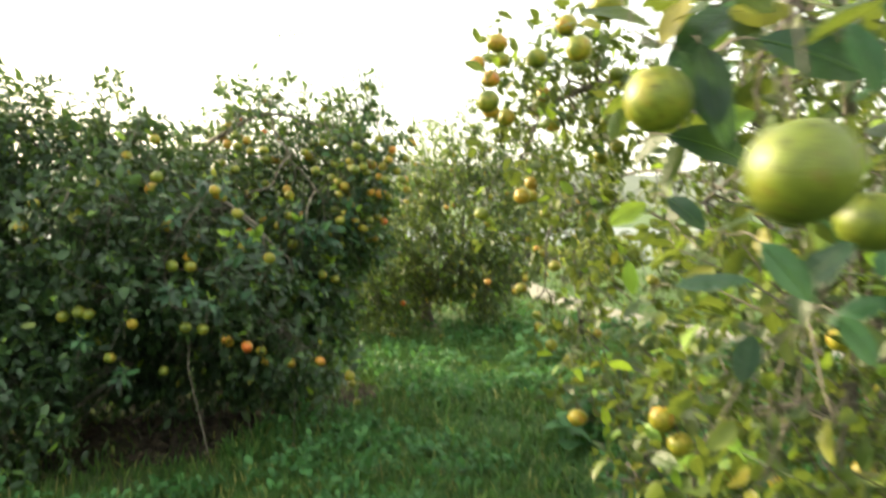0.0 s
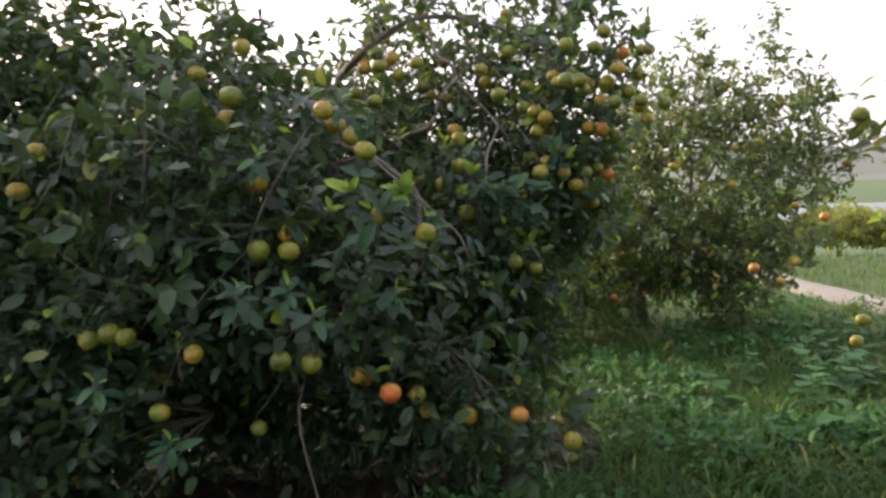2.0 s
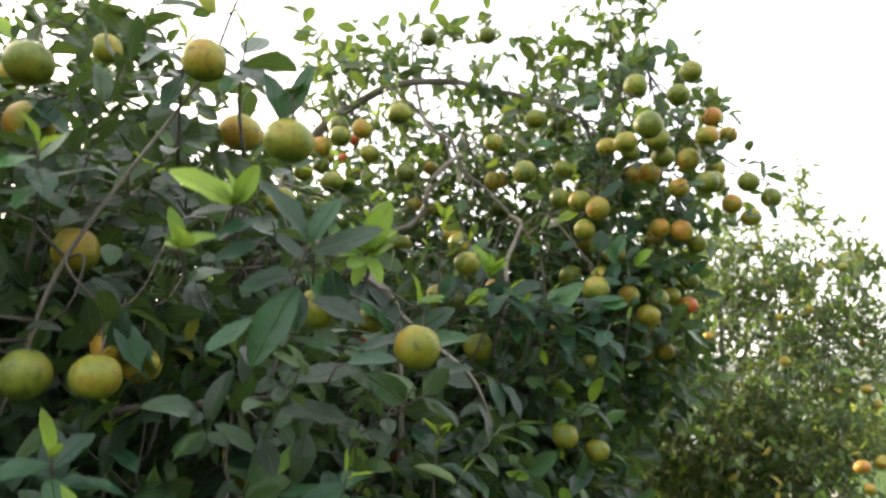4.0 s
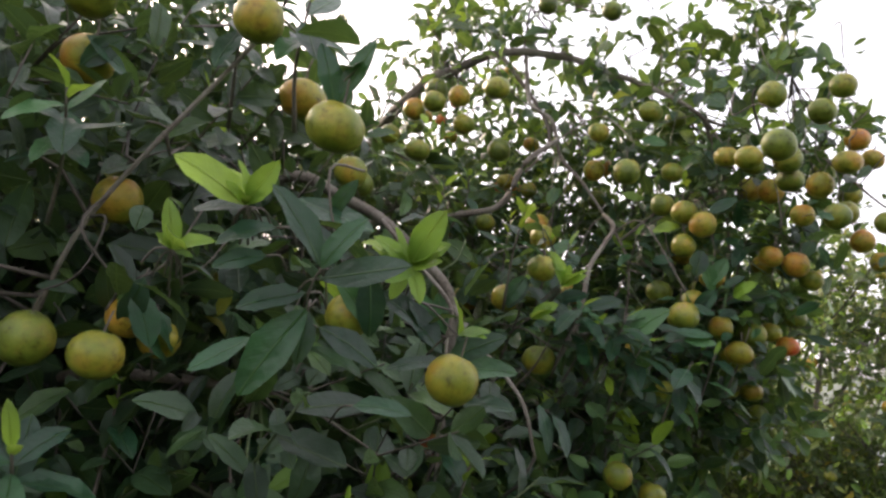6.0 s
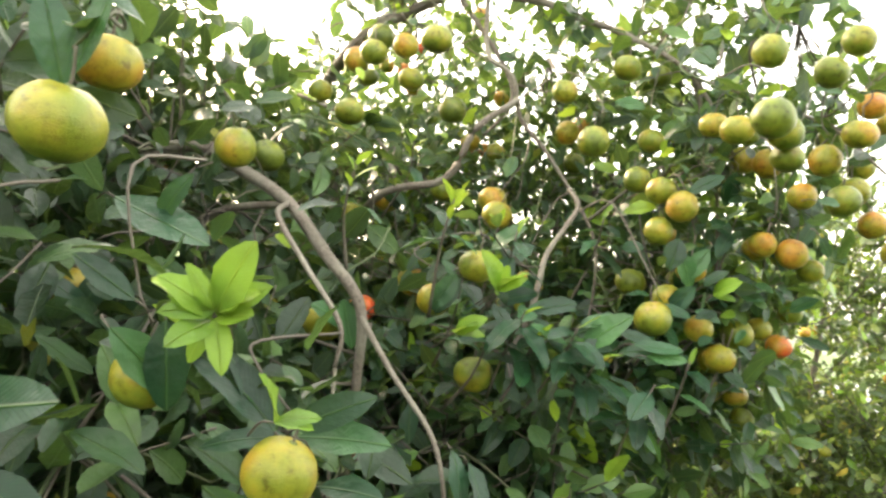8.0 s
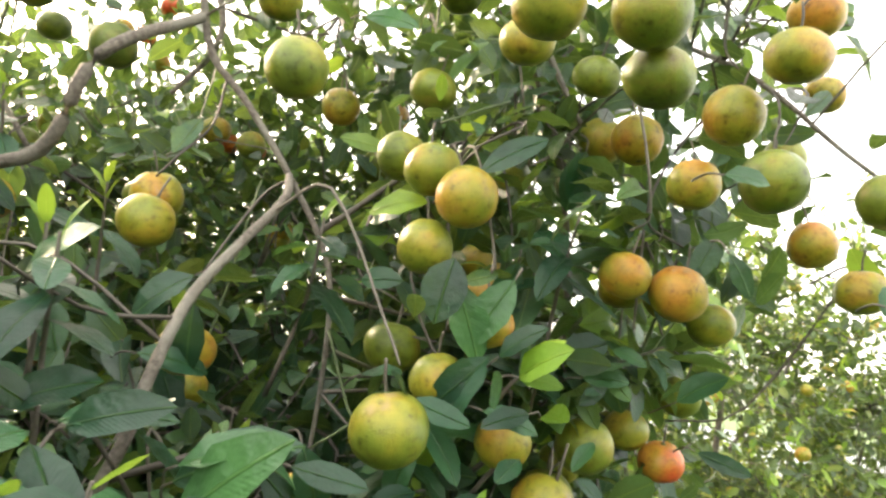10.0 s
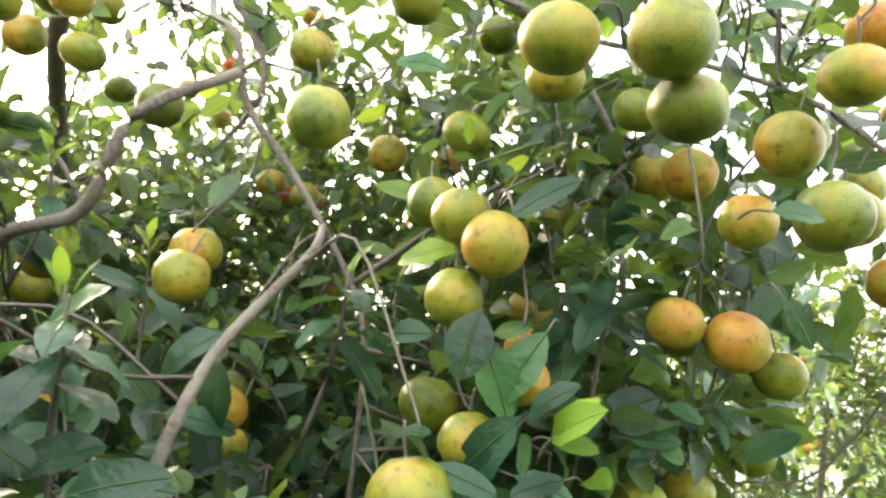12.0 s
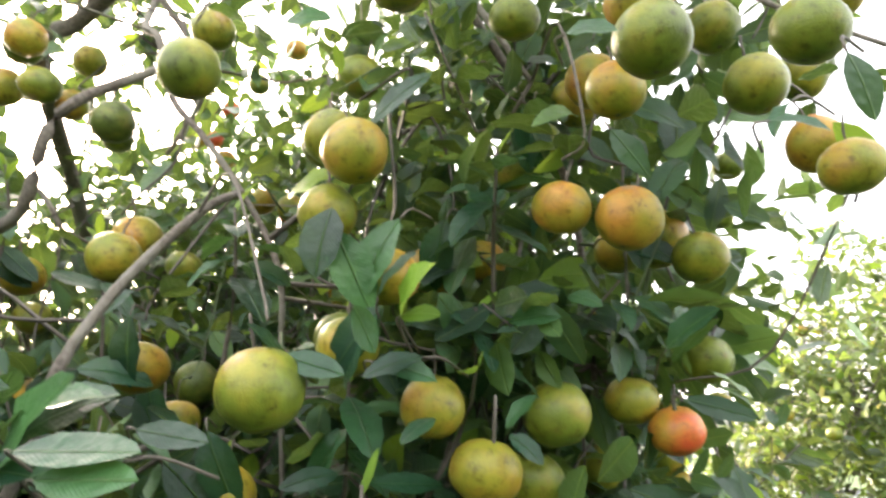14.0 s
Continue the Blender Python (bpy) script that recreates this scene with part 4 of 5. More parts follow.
FRUIT_D3 = [
    (0.49, 4.06, 1.64, 1.03, "y"), (0.45, 4.19, 1.11, 1.03, "y"), (0.63, 4.19, 0.78, 1.03, "y"), (0.94, 4.28, 1.21, 1.03, "y"),
    (0.86, 4.29, 1.52, 1.03, "o"), (0.85, 4.5, 1.62, 1.03, "o"), (0.85, 4.65, 0.62, 1.03, "y"), (1, 4.69, 0.76, 1.03, "y"),
    (0.59, 4.74, 2.18, 1.03, "y"), (1.17, 4.78, 0.29, 1.03, "y"), (0.69, 5.22, 0.71, 1.03, "y"), (0.72, 5.27, 1.24, 1.03, "y"),
    (0.54, 5.28, 1.64, 1.03, "y"), (1.04, 5.28, 0.66, 1.03, "y"), (1.55, 5.45, 0.4, 1, "o"), (0.78, 6.06, 0.67, 1.03, "y"),
    (0.91, 6.61, 0.45, 1.03, "y"), (0.43, 7.01, 0.84, 1.03, "o"),
]
FRUIT_D = FRUIT_D1 + FRUIT_D2 + FRUIT_D3


# ---- the trees ----
TREE_A = citrus_tree(
    "citrus_tree", (-2.7, 5.3, 0), "broad bushy citrus tree with shade-darkened leaves and many fruits",
    [(-2.75, 5.25, 1.32, 1.25, 1.05, 1.04, 1.0), (-3.65, 4.7, 1.45, 0.95, 0.9, 1.36, 1.1), (-3.2, 4.9, 2.05, 0.8, 0.5, 0.42, 1.3), (-2.2, 5.0, 1.85, 0.5, 0.4, 0.38, 1.0), (-1.95, 4.80, 1.98, 0.10, 0.10, 0.22, 6.0), (-2.3, 4.9, 2.16, 0.08, 0.08, 0.22, 3.0), (-3.0, 4.8, 2.38, 0.14, 0.12, 0.26, 4.0), (-2.0, 5.2, 1.38, 0.70, 0.72, 0.66, 1.3), (-2.25, 4.65, 0.80, 0.75, 0.55, 0.55, 1.5),
     (-3.0, 4.3, 0.60, 0.85, 0.55, 0.55, 1.6), (-1.40, 4.62, 1.10, 0.42, 0.48, 0.34, 1.8), (-1.70, 4.45, 1.58, 0.30, 0.30, 0.28, 0.9), (-1.95, 4.1, 1.35, 0.35, 0.35, 0.45, 1.3), (-1.80, 4.6, 1.25, 0.34, 0.36, 0.42, 1.8), (-1.3, 4.75, 0.80, 0.42, 0.45, 0.30, 1.8),
     (-0.95, 4.70, 0.58, 0.30, 0.32, 0.24, 2.2), (-0.72, 4.68, 0.50, 0.18, 0.22, 0.18, 2.2), (-2.3, 5.9, 0.8, 0.9, 0.6, 0.7, 1.0), (-2.55, 4.0, 0.42, 0.6, 0.4, 0.4, 1.6), (-2.0, 4.35, 0.38, 0.45, 0.3, 0.28, 1.5), (-3.3, 4.0, 0.42, 0.6, 0.4, 0.38, 1.5)],
    [(0.030, 0.010, [(-2.66, 5.3, 0.6), (-2.25, 5.15, 1.25), (-1.9, 5.04, 1.58), (-1.70, 5.01, 1.67), (-1.57, 5.01, 1.632), (-1.424, 4.96, 1.575), (-1.29, 4.88, 1.49), (-1.206, 4.875, 1.41), (-1.20, 4.90, 1.28), (-1.21, 4.95, 1.10)]),
     (0.009, 0.004, [(-1.206, 4.875, 1.40), (-1.12, 4.84, 1.32), (-1.023, 4.805, 1.238), (-0.98, 4.79, 1.14)]),
     (0.018, 0.010, [(-2.1, 5.2, 1.3), (-1.72, 5.08, 1.50), (-1.60, 5.03, 1.55), (-1.43, 4.965, 1.572)]),
     (0.009, 0.004, [(-1.42, 4.95, 1.572), (-1.346, 4.80, 1.537), (-1.25, 4.74, 1.465), (-1.156, 4.697, 1.389), (-1.15, 4.69, 1.33)]),
     (0.04, 0.012, [(-2.7, 5.3, 0.6), (-3.0, 4.9, 1.3), (-3.2, 4.55, 1.80), (-3.6, 4.4, 2.0)]),
     (0.04, 0.012, [(-2.7, 5.3, 0.6), (-2.8, 5.4, 1.4), (-2.6, 5.3, 2.1)]),
     (0.03, 0.010, [(-2.68, 5.25, 0.5), (-2.3, 4.8, 0.9), (-1.8, 4.5, 1.15), (-1.4, 4.5, 1.2)]),
     (0.03, 0.008, [(-2.7, 5.2, 0.45), (-2.8, 4.7, 0.75), (-3.1, 4.2, 0.7)]),
     (0.006, 0.004, [(-1.63, 4.25, 1.24), (-1.53, 4.21, 1.41), (-1.37, 4.24, 1.65), (-1.34, 4.27, 1.73)]),
     (0.008, 0.004, [(-1.58, 4.55, 0.75), (-1.55, 4.4, 0.60), (-1.48, 4.38, 0.3), (-1.42, 4.38, 0.0)])],
    [(-2.7, 5.3, -0.05), (-2.72, 5.32, 0.3), (-2.68, 5.28, 0.65)], 0.085, 3700, 9, 0.080, FRUIT_A, LEAF_SHADED, 0.30, 0.02, 95, bare=(0, 1, 2, 3, 8),
    fill=[(-1.75, 5.25, 0.40, 0.75, 0.28, 0.42, 4.0), (-2.6, 5.35, 0.42, 0.65, 0.30, 0.45, 4.5), (-2.75, 5.25, 1.25, 1.15, 0.95, 0.95, 0.8), (-3.6, 4.7, 1.3, 0.85, 0.8, 1.15, 0.8), (-2.0, 5.1, 1.2, 0.6, 0.6, 0.6, 1.0), (-2.3, 4.6, 0.8, 0.75, 0.5, 0.55, 1.3), (-1.75, 4.6, 1.05, 0.45, 0.4, 0.45, 1.4), (-2.05, 4.4, 1.4, 0.35, 0.35, 0.5, 1.4), (-2.7, 4.3, 0.7, 0.7, 0.45, 0.6, 1.0)], fill_count=21000, hollows=[(-1.72, 4.30, 0.40, 0.45, 0.50, 0.42), (-1.88, 4.65, 0.30, 0.45, 0.42, 0.38)])
TREE_B = citrus_tree(
    "citrus_tree", (-1.75, 6.2, 0), "citrus tree with an arching limb and heavy fruit clusters",
    [(-1.40, 6.3, 1.50, 0.75, 0.50, 0.55, 2.0), (-0.95, 6.4, 1.65, 0.45, 0.40, 0.45, 1.0), (-1.05, 6.15, 2.04, 0.48, 0.35, 0.30, 1.7), (-0.66, 5.72, 1.62, 0.26, 0.26, 0.46, 2.6), (-1.2, 5.85, 2.30, 0.65, 0.45, 0.32, 0.6), (-0.62, 5.75, 2.20, 0.34, 0.28, 0.36, 1.1),
     (-1.20, 5.65, 0.95, 0.48, 0.50, 0.55, 1.8), (-0.95, 5.35, 0.98, 0.24, 0.33, 0.42, 2.2), (-1.75, 6.4, 1.80, 0.6, 0.6, 0.45, 0.7), (-0.47, 5.68, 1.85, 0.12, 0.15, 0.22, 0.9), (-1.2, 5.6, 0.42, 0.50, 0.50, 0.32, 2.2), (-1.08, 5.25, 1.25, 0.26, 0.22, 0.2, 0.8), (-1.5, 6.4, 0.9, 0.7, 0.5, 0.6, 0.9), (-0.78, 6.1, 1.42, 0.42, 0.32, 0.38, 2.0), (-1.22, 6.0, 1.35, 0.5, 0.4, 0.32, 2.2), (-1.5, 5.75, 1.38, 0.32, 0.32, 0.26, 2.0), (-0.66, 5.75, 1.28, 0.22, 0.22, 0.2, 2.0), (-1.21, 5.8, 2.62, 0.05, 0.05, 0.28, 6.0), (-1.66, 5.8, 2.38, 0.13, 0.12, 0.24, 3.5), (-0.66, 5.8, 2.42, 0.10, 0.10, 0.24, 3.5), (-1.45, 5.85, 2.42, 0.08, 0.08, 0.2, 4.0)],
    [(0.040, 0.005, [(-1.75, 6.15, 0.9), (-2.15, 6.35, 1.55), (-1.95, 5.95, 2.0), (-1.64, 5.6, 2.14), (-1.54, 5.6, 2.2), (-1.38, 5.6, 2.27), (-1.17, 5.6, 2.26), (-1.05, 5.6, 2.22), (-0.9, 5.6, 2.17), (-0.74, 5.6, 2.08), (-0.62, 5.62, 1.9)]),
     (0.019, 0.010, [(-1.8, 6.1, 1.0), (-1.75, 5.85, 1.38), (-1.47, 5.45, 1.65), (-1.265, 5.385, 1.72), (-1.205, 5.372, 1.845), (-1.14, 5.47, 1.95)]),
     (0.012, 0.007, [(-1.02, 5.26, 1.34), (-0.995, 5.27, 1.42), (-0.985, 5.275, 1.49), (-0.985, 5.32, 1.57), (-0.96, 5.36, 1.64), (-0.945, 5.41, 1.70), (-0.985, 5.5, 1.75)]),
     (0.011, 0.004, [(-1.30, 5.6, 2.26), (-1.25, 5.52, 2.08), (-1.165, 5.48, 2.01), (-1.13, 5.49, 1.91), (-1.06, 5.49, 1.84), (-0.985, 5.5, 1.75), (-0.91, 5.5, 1.64), (-0.89, 5.5, 1.51), (-0.91, 5.56, 1.3)]),
     (0.010, 0.006, [(-1.85, 5.65, 1.96), (-1.66, 5.6, 1.9), (-1.56, 5.6, 1.85), (-1.48, 5.6, 1.77)]),
     (0.012, 0.005, [(-1.38, 5.6, 2.26), (-1.22, 5.6, 2.07), (-1.19, 5.6, 1.97), (-1.25, 5.6, 1.88)]),
     (0.030, 0.010, [(-1.7, 6.15, 0.7), (-1.3, 5.9, 1.0), (-1.0, 5.7, 1.2), (-0.75, 5.7, 1.35)]),
     (0.011, 0.005, [(-0.74, 5.6, 2.08), (-0.64, 5.82, 1.85), (-0.60, 5.85, 1.5), (-0.62, 5.82, 1.25)]),
     (0.008, 0.003, [(-0.74, 5.6, 2.08), (-0.45, 5.55, 1.98), (-0.3, 5.52, 1.86), (-0.2, 5.5, 1.78)])],
    [(-1.75, 6.2, -0.05), (-1.78, 6.2, 0.5), (-1.75, 6.15, 1.0)], 0.075, 2900, 9, 0.072, FRUIT_B, LEAF, 0.40, 0.05, 150, fine_from=5.9, bare=(1, 2, 3),
    fill=[(-1.2, 5.75, 0.85, 0.55, 0.45, 0.52, 1.2), (-0.95, 5.5, 0.95, 0.24, 0.28, 0.42, 1.4), (-1.4, 6.2, 1.2, 0.7, 0.45, 0.5, 0.8), (-0.75, 5.95, 1.35, 0.32, 0.28, 0.35, 1.2), (-1.35, 5.7, 1.25, 0.35, 0.3, 0.25, 1.2), (-1.0, 6.25, 1.75, 0.75, 0.35, 0.45, 0.62), (-1.95, 6.35, 1.85, 0.5, 0.4, 0.5, 1.0), (-1.3, 6.3, 2.15, 0.65, 0.3, 0.32, 0.5)], fill_count=9900)
citrus_tree(
    "citrus_tree", (-0.15, 9.4, 0), "smaller rounded citrus tree beside the footpath",
    [(0.25, 9.3, 1.35, 1.15, 0.95, 0.95, 0.8), (0.95, 9.4, 2.0, 0.55, 0.55, 0.70, 0.7), (0.15, 9.0, 0.90, 0.85, 0.75, 0.45, 0.9), (1.40, 9.3, 1.48, 0.32, 0.4, 0.36, 0.8), (0.3, 9.4, 2.2, 0.5, 0.5, 0.5, 0.5), (0.8, 8.6, 0.9, 0.45, 0.5, 0.35, 0.9), (-0.05, 9.2, 2.05, 0.50, 0.55, 0.62, 0.7), (-0.35, 9.1, 1.4, 0.45, 0.5, 0.6, 0.8), (0.35, 9.2, 2.62, 0.10, 0.10, 0.26, 5.0), (1.0, 9.3, 2.75, 0.10, 0.10, 0.26, 5.0), (1.35, 9.3, 2.2, 0.16, 0.2, 0.25, 3.0), (1.60, 9.2, 1.68, 0.24, 0.30, 0.20, 0.9), (-0.8, 8.5, 0.80, 0.42, 0.55, 0.62, 1.5), (0.55, 8.7, 0.52, 0.36, 0.40, 0.40, 1.7), (-0.1, 8.8, 0.70, 0.40, 0.35, 0.30, 1.2), (-0.75, 8.9, 0.45, 0.50, 0.50, 0.46, 2.4), (-0.95, 8.2, 0.55, 0.36, 0.45, 0.5, 2.2), (-0.6, 9.9, 0.38, 0.7, 0.35, 0.4, 1.6), (0.35, 9.4, 0.6, 0.55, 0.45, 0.45, 1.3)],
    [(0.04, 0.012, [(-0.2, 9.3, 0.3), (0.0, 9.1, 0.75), (0.23, 9.0, 1.17), (0.45, 9.0, 1.56), (0.8, 9.2, 2.2)]),
     (0.035, 0.01, [(-0.2, 9.35, 0.3), (-0.4, 9.3, 1.0), (-0.3, 9.4, 1.9)]),
     (0.03, 0.01, [(0.05, 9.1, 0.85), (0.5, 9.1, 1.05), (1.0, 9.2, 1.15), (1.5, 9.3, 1.3)]),
     (0.03, 0.01, [(0.23, 9.0, 1.17), (0.3, 9.3, 1.8), (0.35, 9.5, 2.4)])],
    [(-0.15, 9.4, -0.05), (-0.22, 9.4, 0.2), (-0.2, 9.3, 0.45)], 0.085, 3700, 9, 0.072, FRUIT_C, LEAF_SUNLIT_OLIVE, 0.4, 0.12, 260, far=True)
TREE_D = citrus_tree(
    "citrus_tree", (1.75, 2.7, 0), "citrus tree beside the lane with drooping fruit-laden branches",
    [(0.60, 3.30, 1.95, 0.36, 0.42, 0.40, 1.2), (0.52, 3.5, 1.45, 0.36, 0.40, 0.33, 0.4), (0.45, 0.95, 1.86, 0.22, 0.45, 0.26, 2.4), (1.0, 2.4, 0.80, 0.50, 0.65, 0.45, 1.2), (1.35, 2.3, 1.7, 0.60, 0.9, 0.7, 0.8), (0.75, 1.4, 1.25, 0.3, 0.5, 0.4, 1.3), (0.75, 4.3, 1.2, 0.3, 0.3, 0.45, 0.55), (0.9, 3.3, 2.3, 0.6, 0.6, 0.4, 0.4), (0.42, 3.32, 2.0, 0.25, 0.35, 0.34, 1.2), (0.74, 3.2, 1.0, 0.30, 0.35, 0.36, 1.4), (0.95, 5.2, 1.55, 0.38, 0.55, 0.50, 0.45), (1.1, 6.0, 0.95, 0.28, 0.36, 0.30, 0.6), (0.80, 4.4, 1.75, 0.30, 0.40, 0.45, 0.9), (1.6, 4.3, 1.4, 0.5, 0.7, 0.7, 0.3), (2.0, 3.0, 1.6, 0.85, 1.25, 0.75, 0.28)],
    [(0.045, 0.012, [(1.72, 2.7, 0.7), (1.3, 2.9, 1.6), (0.9, 3.2, 2.1), (0.5, 3.3, 2.05), (0.35, 3.3, 1.8)]),
     (0.035, 0.010, [(1.72, 2.7, 0.7), (1.2, 2.1, 1.5), (0.75, 1.4, 1.95), (0.42, 0.9, 1.85)]),
     (0.018, 0.006, [(1.72, 2.7, 0.6), (1.55, 3.4, 1.15), (1.0, 3.95, 1.6), (0.62, 4.05, 1.5), (0.6, 4.3, 1.1)]),
     (0.030, 0.008, [(1.72, 2.75, 0.7), (1.6, 3.6, 1.5), (1.3, 4.5, 1.8), (1.0, 5.2, 1.6), (1.05, 5.9, 1.0)]),
     (0.030, 0.008, [(1.72, 2.7, 0.5), (1.3, 2.4, 0.9), (0.9, 2.2, 0.95), (0.7, 2.0, 0.9)])],
    [(1.75, 2.7, -0.05), (1.77, 2.72, 0.4), (1.72, 2.7, 0.8)], 0.08, 1250, 8, 0.070, FRUIT_D, LEAF_SUNLIT, 0.17, 0.08, 70,
    # unseen leaf masses beside and behind the lane, added only to cast shade
    fill=[(2.75, 2.5, 1.7, 0.95, 1.5, 1.1, 1.0), (2.9, 4.2, 1.5, 0.7, 0.9, 0.9, 0.8), (1.9, 0.6, 1.5, 0.8, 0.9, 0.9, 0.9)], fill_count=9000)


for number, (x, y, wide, tall) in enumerate(((3.7, 17.4, 0.90, 1.05), (5.7, 16.1, 1.0, 1.15), (8.0, 15.2, 1.0, 1.25), (2.6, 20.0, 0.9, 1.1), (6.6, 20.2, 1.0, 1.2))):
    z = height(x, y)
    citrus_tree("citrus_tree", (x, y, z), "low citrus bush with sunlight-yellow leaf colour beyond the footpath",
        [(x, y, z + tall * 0.55, wide, wide, tall * 0.45, 1.0), (x + 0.5, y - 0.3, z + tall * 0.5, wide * 0.6, wide * 0.6, tall * 0.4, 1.0)],
        [(0.04, 0.01, [(x, y, z + 0.3), (x - 0.3, y - 0.1, z + tall * 0.8)]), (0.04, 0.01, [(x, y, z + 0.3), (x + 0.35, y, z + tall * 0.75)])],
        [(x, y, z - 0.05), (x + 0.03, y, z + 0.2), (x, y, z + 0.4)], 0.06, 900, 7, 0.10, [], LEAF_SUNLIT_PALE, 0.4, 0.12, 12, "orchard row beyond the footpath", far=True)


# ---- leafy sprigs nearest the lane: every leaf a piece ----
def leaf_pieces():
    made = []
    for k in range(8):
        r = np.random.default_rng(40 + k)
        one = [np.zeros((1, 3)), np.array([[1.0, 0, 0]]), np.array([[0, 0, 1.0]]), np.array([1.0]), np.array([0.22]), np.array([r.uniform(-0.05, 0.4)]), np.array([r.uniform(0.05, 0.45)])]
        v = leaf_verts(*one)[0]
        me = bpy.data.meshes.new("leaf")
        me.from_pydata(v, [], LEAF_FACES)
        me.uv_layers.new(name="UVMap").data.foreach_set("uv", np.array([(0.5 + 0.5 * LEAF_W[j], LEAF_S[j]) for f in LEAF_FACES for j in f], np.float32).ravel())
        me.polygons.foreach_set("use_smooth", np.ones(len(me.polygons), bool))
        made.append(me)
    old = [m.copy() for m in made]
    for m in made:
        m.materials.append(LEAF_FULL)
    for m in old:
        m.materials.append(LEAF_YOUNG)
    return made, old


OLD_LEAF, NEW_LEAF = leaf_pieces()


def sprig(tree, place, outward, count, size, young=2, fruits=()):
    """A twig end with single leaves, the last ones young and pale."""
    origin = np.array(tree.location)
    o = unit(np.array(outward, float))
    place = np.array(place, float)
    line = smooth_line([place - o * 0.22 + rng.normal(0, 0.02, 3), place - o * 0.1, place], 3)
    v, f = tube(line - origin, 0.0035, 0.0016, 5)
    mesh_object("twig", v, f, TWIG, tree)
    side = unit(np.cross(o, UP + 0.01))
    other = np.cross(o, side)
    for k in range(count):
        fresh = k >= count - young
        a = 2.4 * k + rng.uniform(-0.3, 0.3)
        lean = radians(rng.uniform(12, 40) if fresh else rng.uniform(50, 98))
        ahead = Vector(math.cos(lean) * o + math.sin(lean) * (math.cos(a) * side + math.sin(a) * other) + np.array([0, 0, -0.05 if fresh else -0.22])).normalized()
        normal = Vector(o * 0.9 + UP * 0.6 + rng.normal(0, 0.2, 3))
        across = normal.cross(ahead).normalized()
        normal = ahead.cross(across)
        at = place - o * (0.09 * (1 - k / count))
        s = size * (rng.uniform(0.45, 0.65) if fresh else rng.uniform(0.75, 1.2))
        middle = (at + np.array(ahead) * s * 0.55)[None]
        if not clear_of_fruit(middle, fruits, 0.0)[0] or not clear_of_lane(middle, 0.26)[0]:
            continue
        turn = Matrix((ahead, across, normal)).transposed().to_4x4()
        ob = new("leaf", (NEW_LEAF if fresh else OLD_LEAF)[int(rng.integers(8))])
        ob.parent = tree
        ob.matrix_basis = Matrix.Translation(at - origin) @ turn @ Matrix.Diagonal((s, s * (0.72 if fresh else 1.0), s, 1))


for spot in ((-1.42, 3.80, 1.17), (-1.25, 3.90, 1.09), (-1.90, 3.80, 0.90), (-1.70, 3.85, 0.72), (-1.38, 4.02, 1.15), (-1.12, 4.28, 1.10), (-1.30, 4.25, 1.00), (-1.50, 4.10, 1.55), (-1.24, 4.18, 1.72), (-1.36, 4.22, 1.75)):
    sprig(TREE_A, spot, (0.35, -0.5, 0.75), 11, 0.085, 2, FRUIT_A)
for spot in ((-1.10, 5.10, 1.50), (-1.02, 5.15, 1.60), (-0.66, 5.33, 1.40), (-0.62, 5.46, 1.57), (-0.60, 5.46, 1.74), (-0.74, 5.42, 1.50), (-0.88, 5.38, 1.68), (-0.58, 5.42, 1.48)):
    sprig(TREE_B, spot, (0.15, -0.3, 0.9), 8, 0.080, 1, FRUIT_B)
for spot in ((-0.86, 5.03, 1.44), (-0.95, 4.99, 1.45), (-0.93, 5.03, 1.41), (-1.00, 4.98, 1.40), (-0.82, 5.06, 1.39), (-0.72, 5.07, 1.36)):
    sprig(TREE_B, spot, (0.3, -0.35, 0.75), 10, 0.085, 1, FRUIT_B)

# pale young shoots, upright above the older leaves
for spot in ((-1.26, 4.88, 1.66), (-1.09, 4.93, 1.63), (-1.50, 4.30, 1.20), (-1.75, 4.00, 1.00), (-1.05, 4.60, 1.15)):
    sprig(TREE_A, spot, (0.2, -0.25, 0.9), 7, 0.085, 4, FRUIT_A)
for spot in ((-1.07, 5.19, 1.62), (-1.37, 5.41, 1.82), (-1.25, 5.50, 1.72)):
    sprig(TREE_B, spot, (0.1, -0.3, 0.9), 7, 0.085, 4, FRUIT_B)


ALL_FRUIT = FRUIT_A + FRUIT_B + FRUIT_D


# broad leaves beside the lane: stalk end x, y, z, tip x, y, z and half width over length
def single_leaf(tree, row, meshes):
    base, tip, wide = np.array(row[:3]), np.array(row[3:6]), row[6]
    origin, size = np.array(tree.location), float(np.linalg.norm(tip - base))
    ahead = Vector(tip - base).normalized()
    face = unit(viewing_point(base) - base) * 0.75 + UP * 0.6 + rng.normal(0, 0.15, 3)
    across = Vector(face).cross(ahead).normalized()
    turn = Matrix((ahead, across, ahead.cross(across))).transposed().to_4x4()
    ob = new("leaf", meshes[int(rng.integers(8))])
    ob.parent = tree
    ob.matrix_basis = Matrix.Translation(base - origin) @ turn @ Matrix.Diagonal((size, size * wide / 0.22, size, 1))
    back = unit(base - viewing_point(base))
    line = smooth_line([base, base + back * 0.012 - np.array(ahead) * 0.014, base + back * 0.06 - np.array(ahead) * 0.025 - UP * 0.012], 3)
    if outside_fruit(line, ALL_FRUIT).all():
        v, f = tube(line - origin, 0.0010, 0.0014, 5)
        mesh_object("twig", v, f, TWIG, tree)


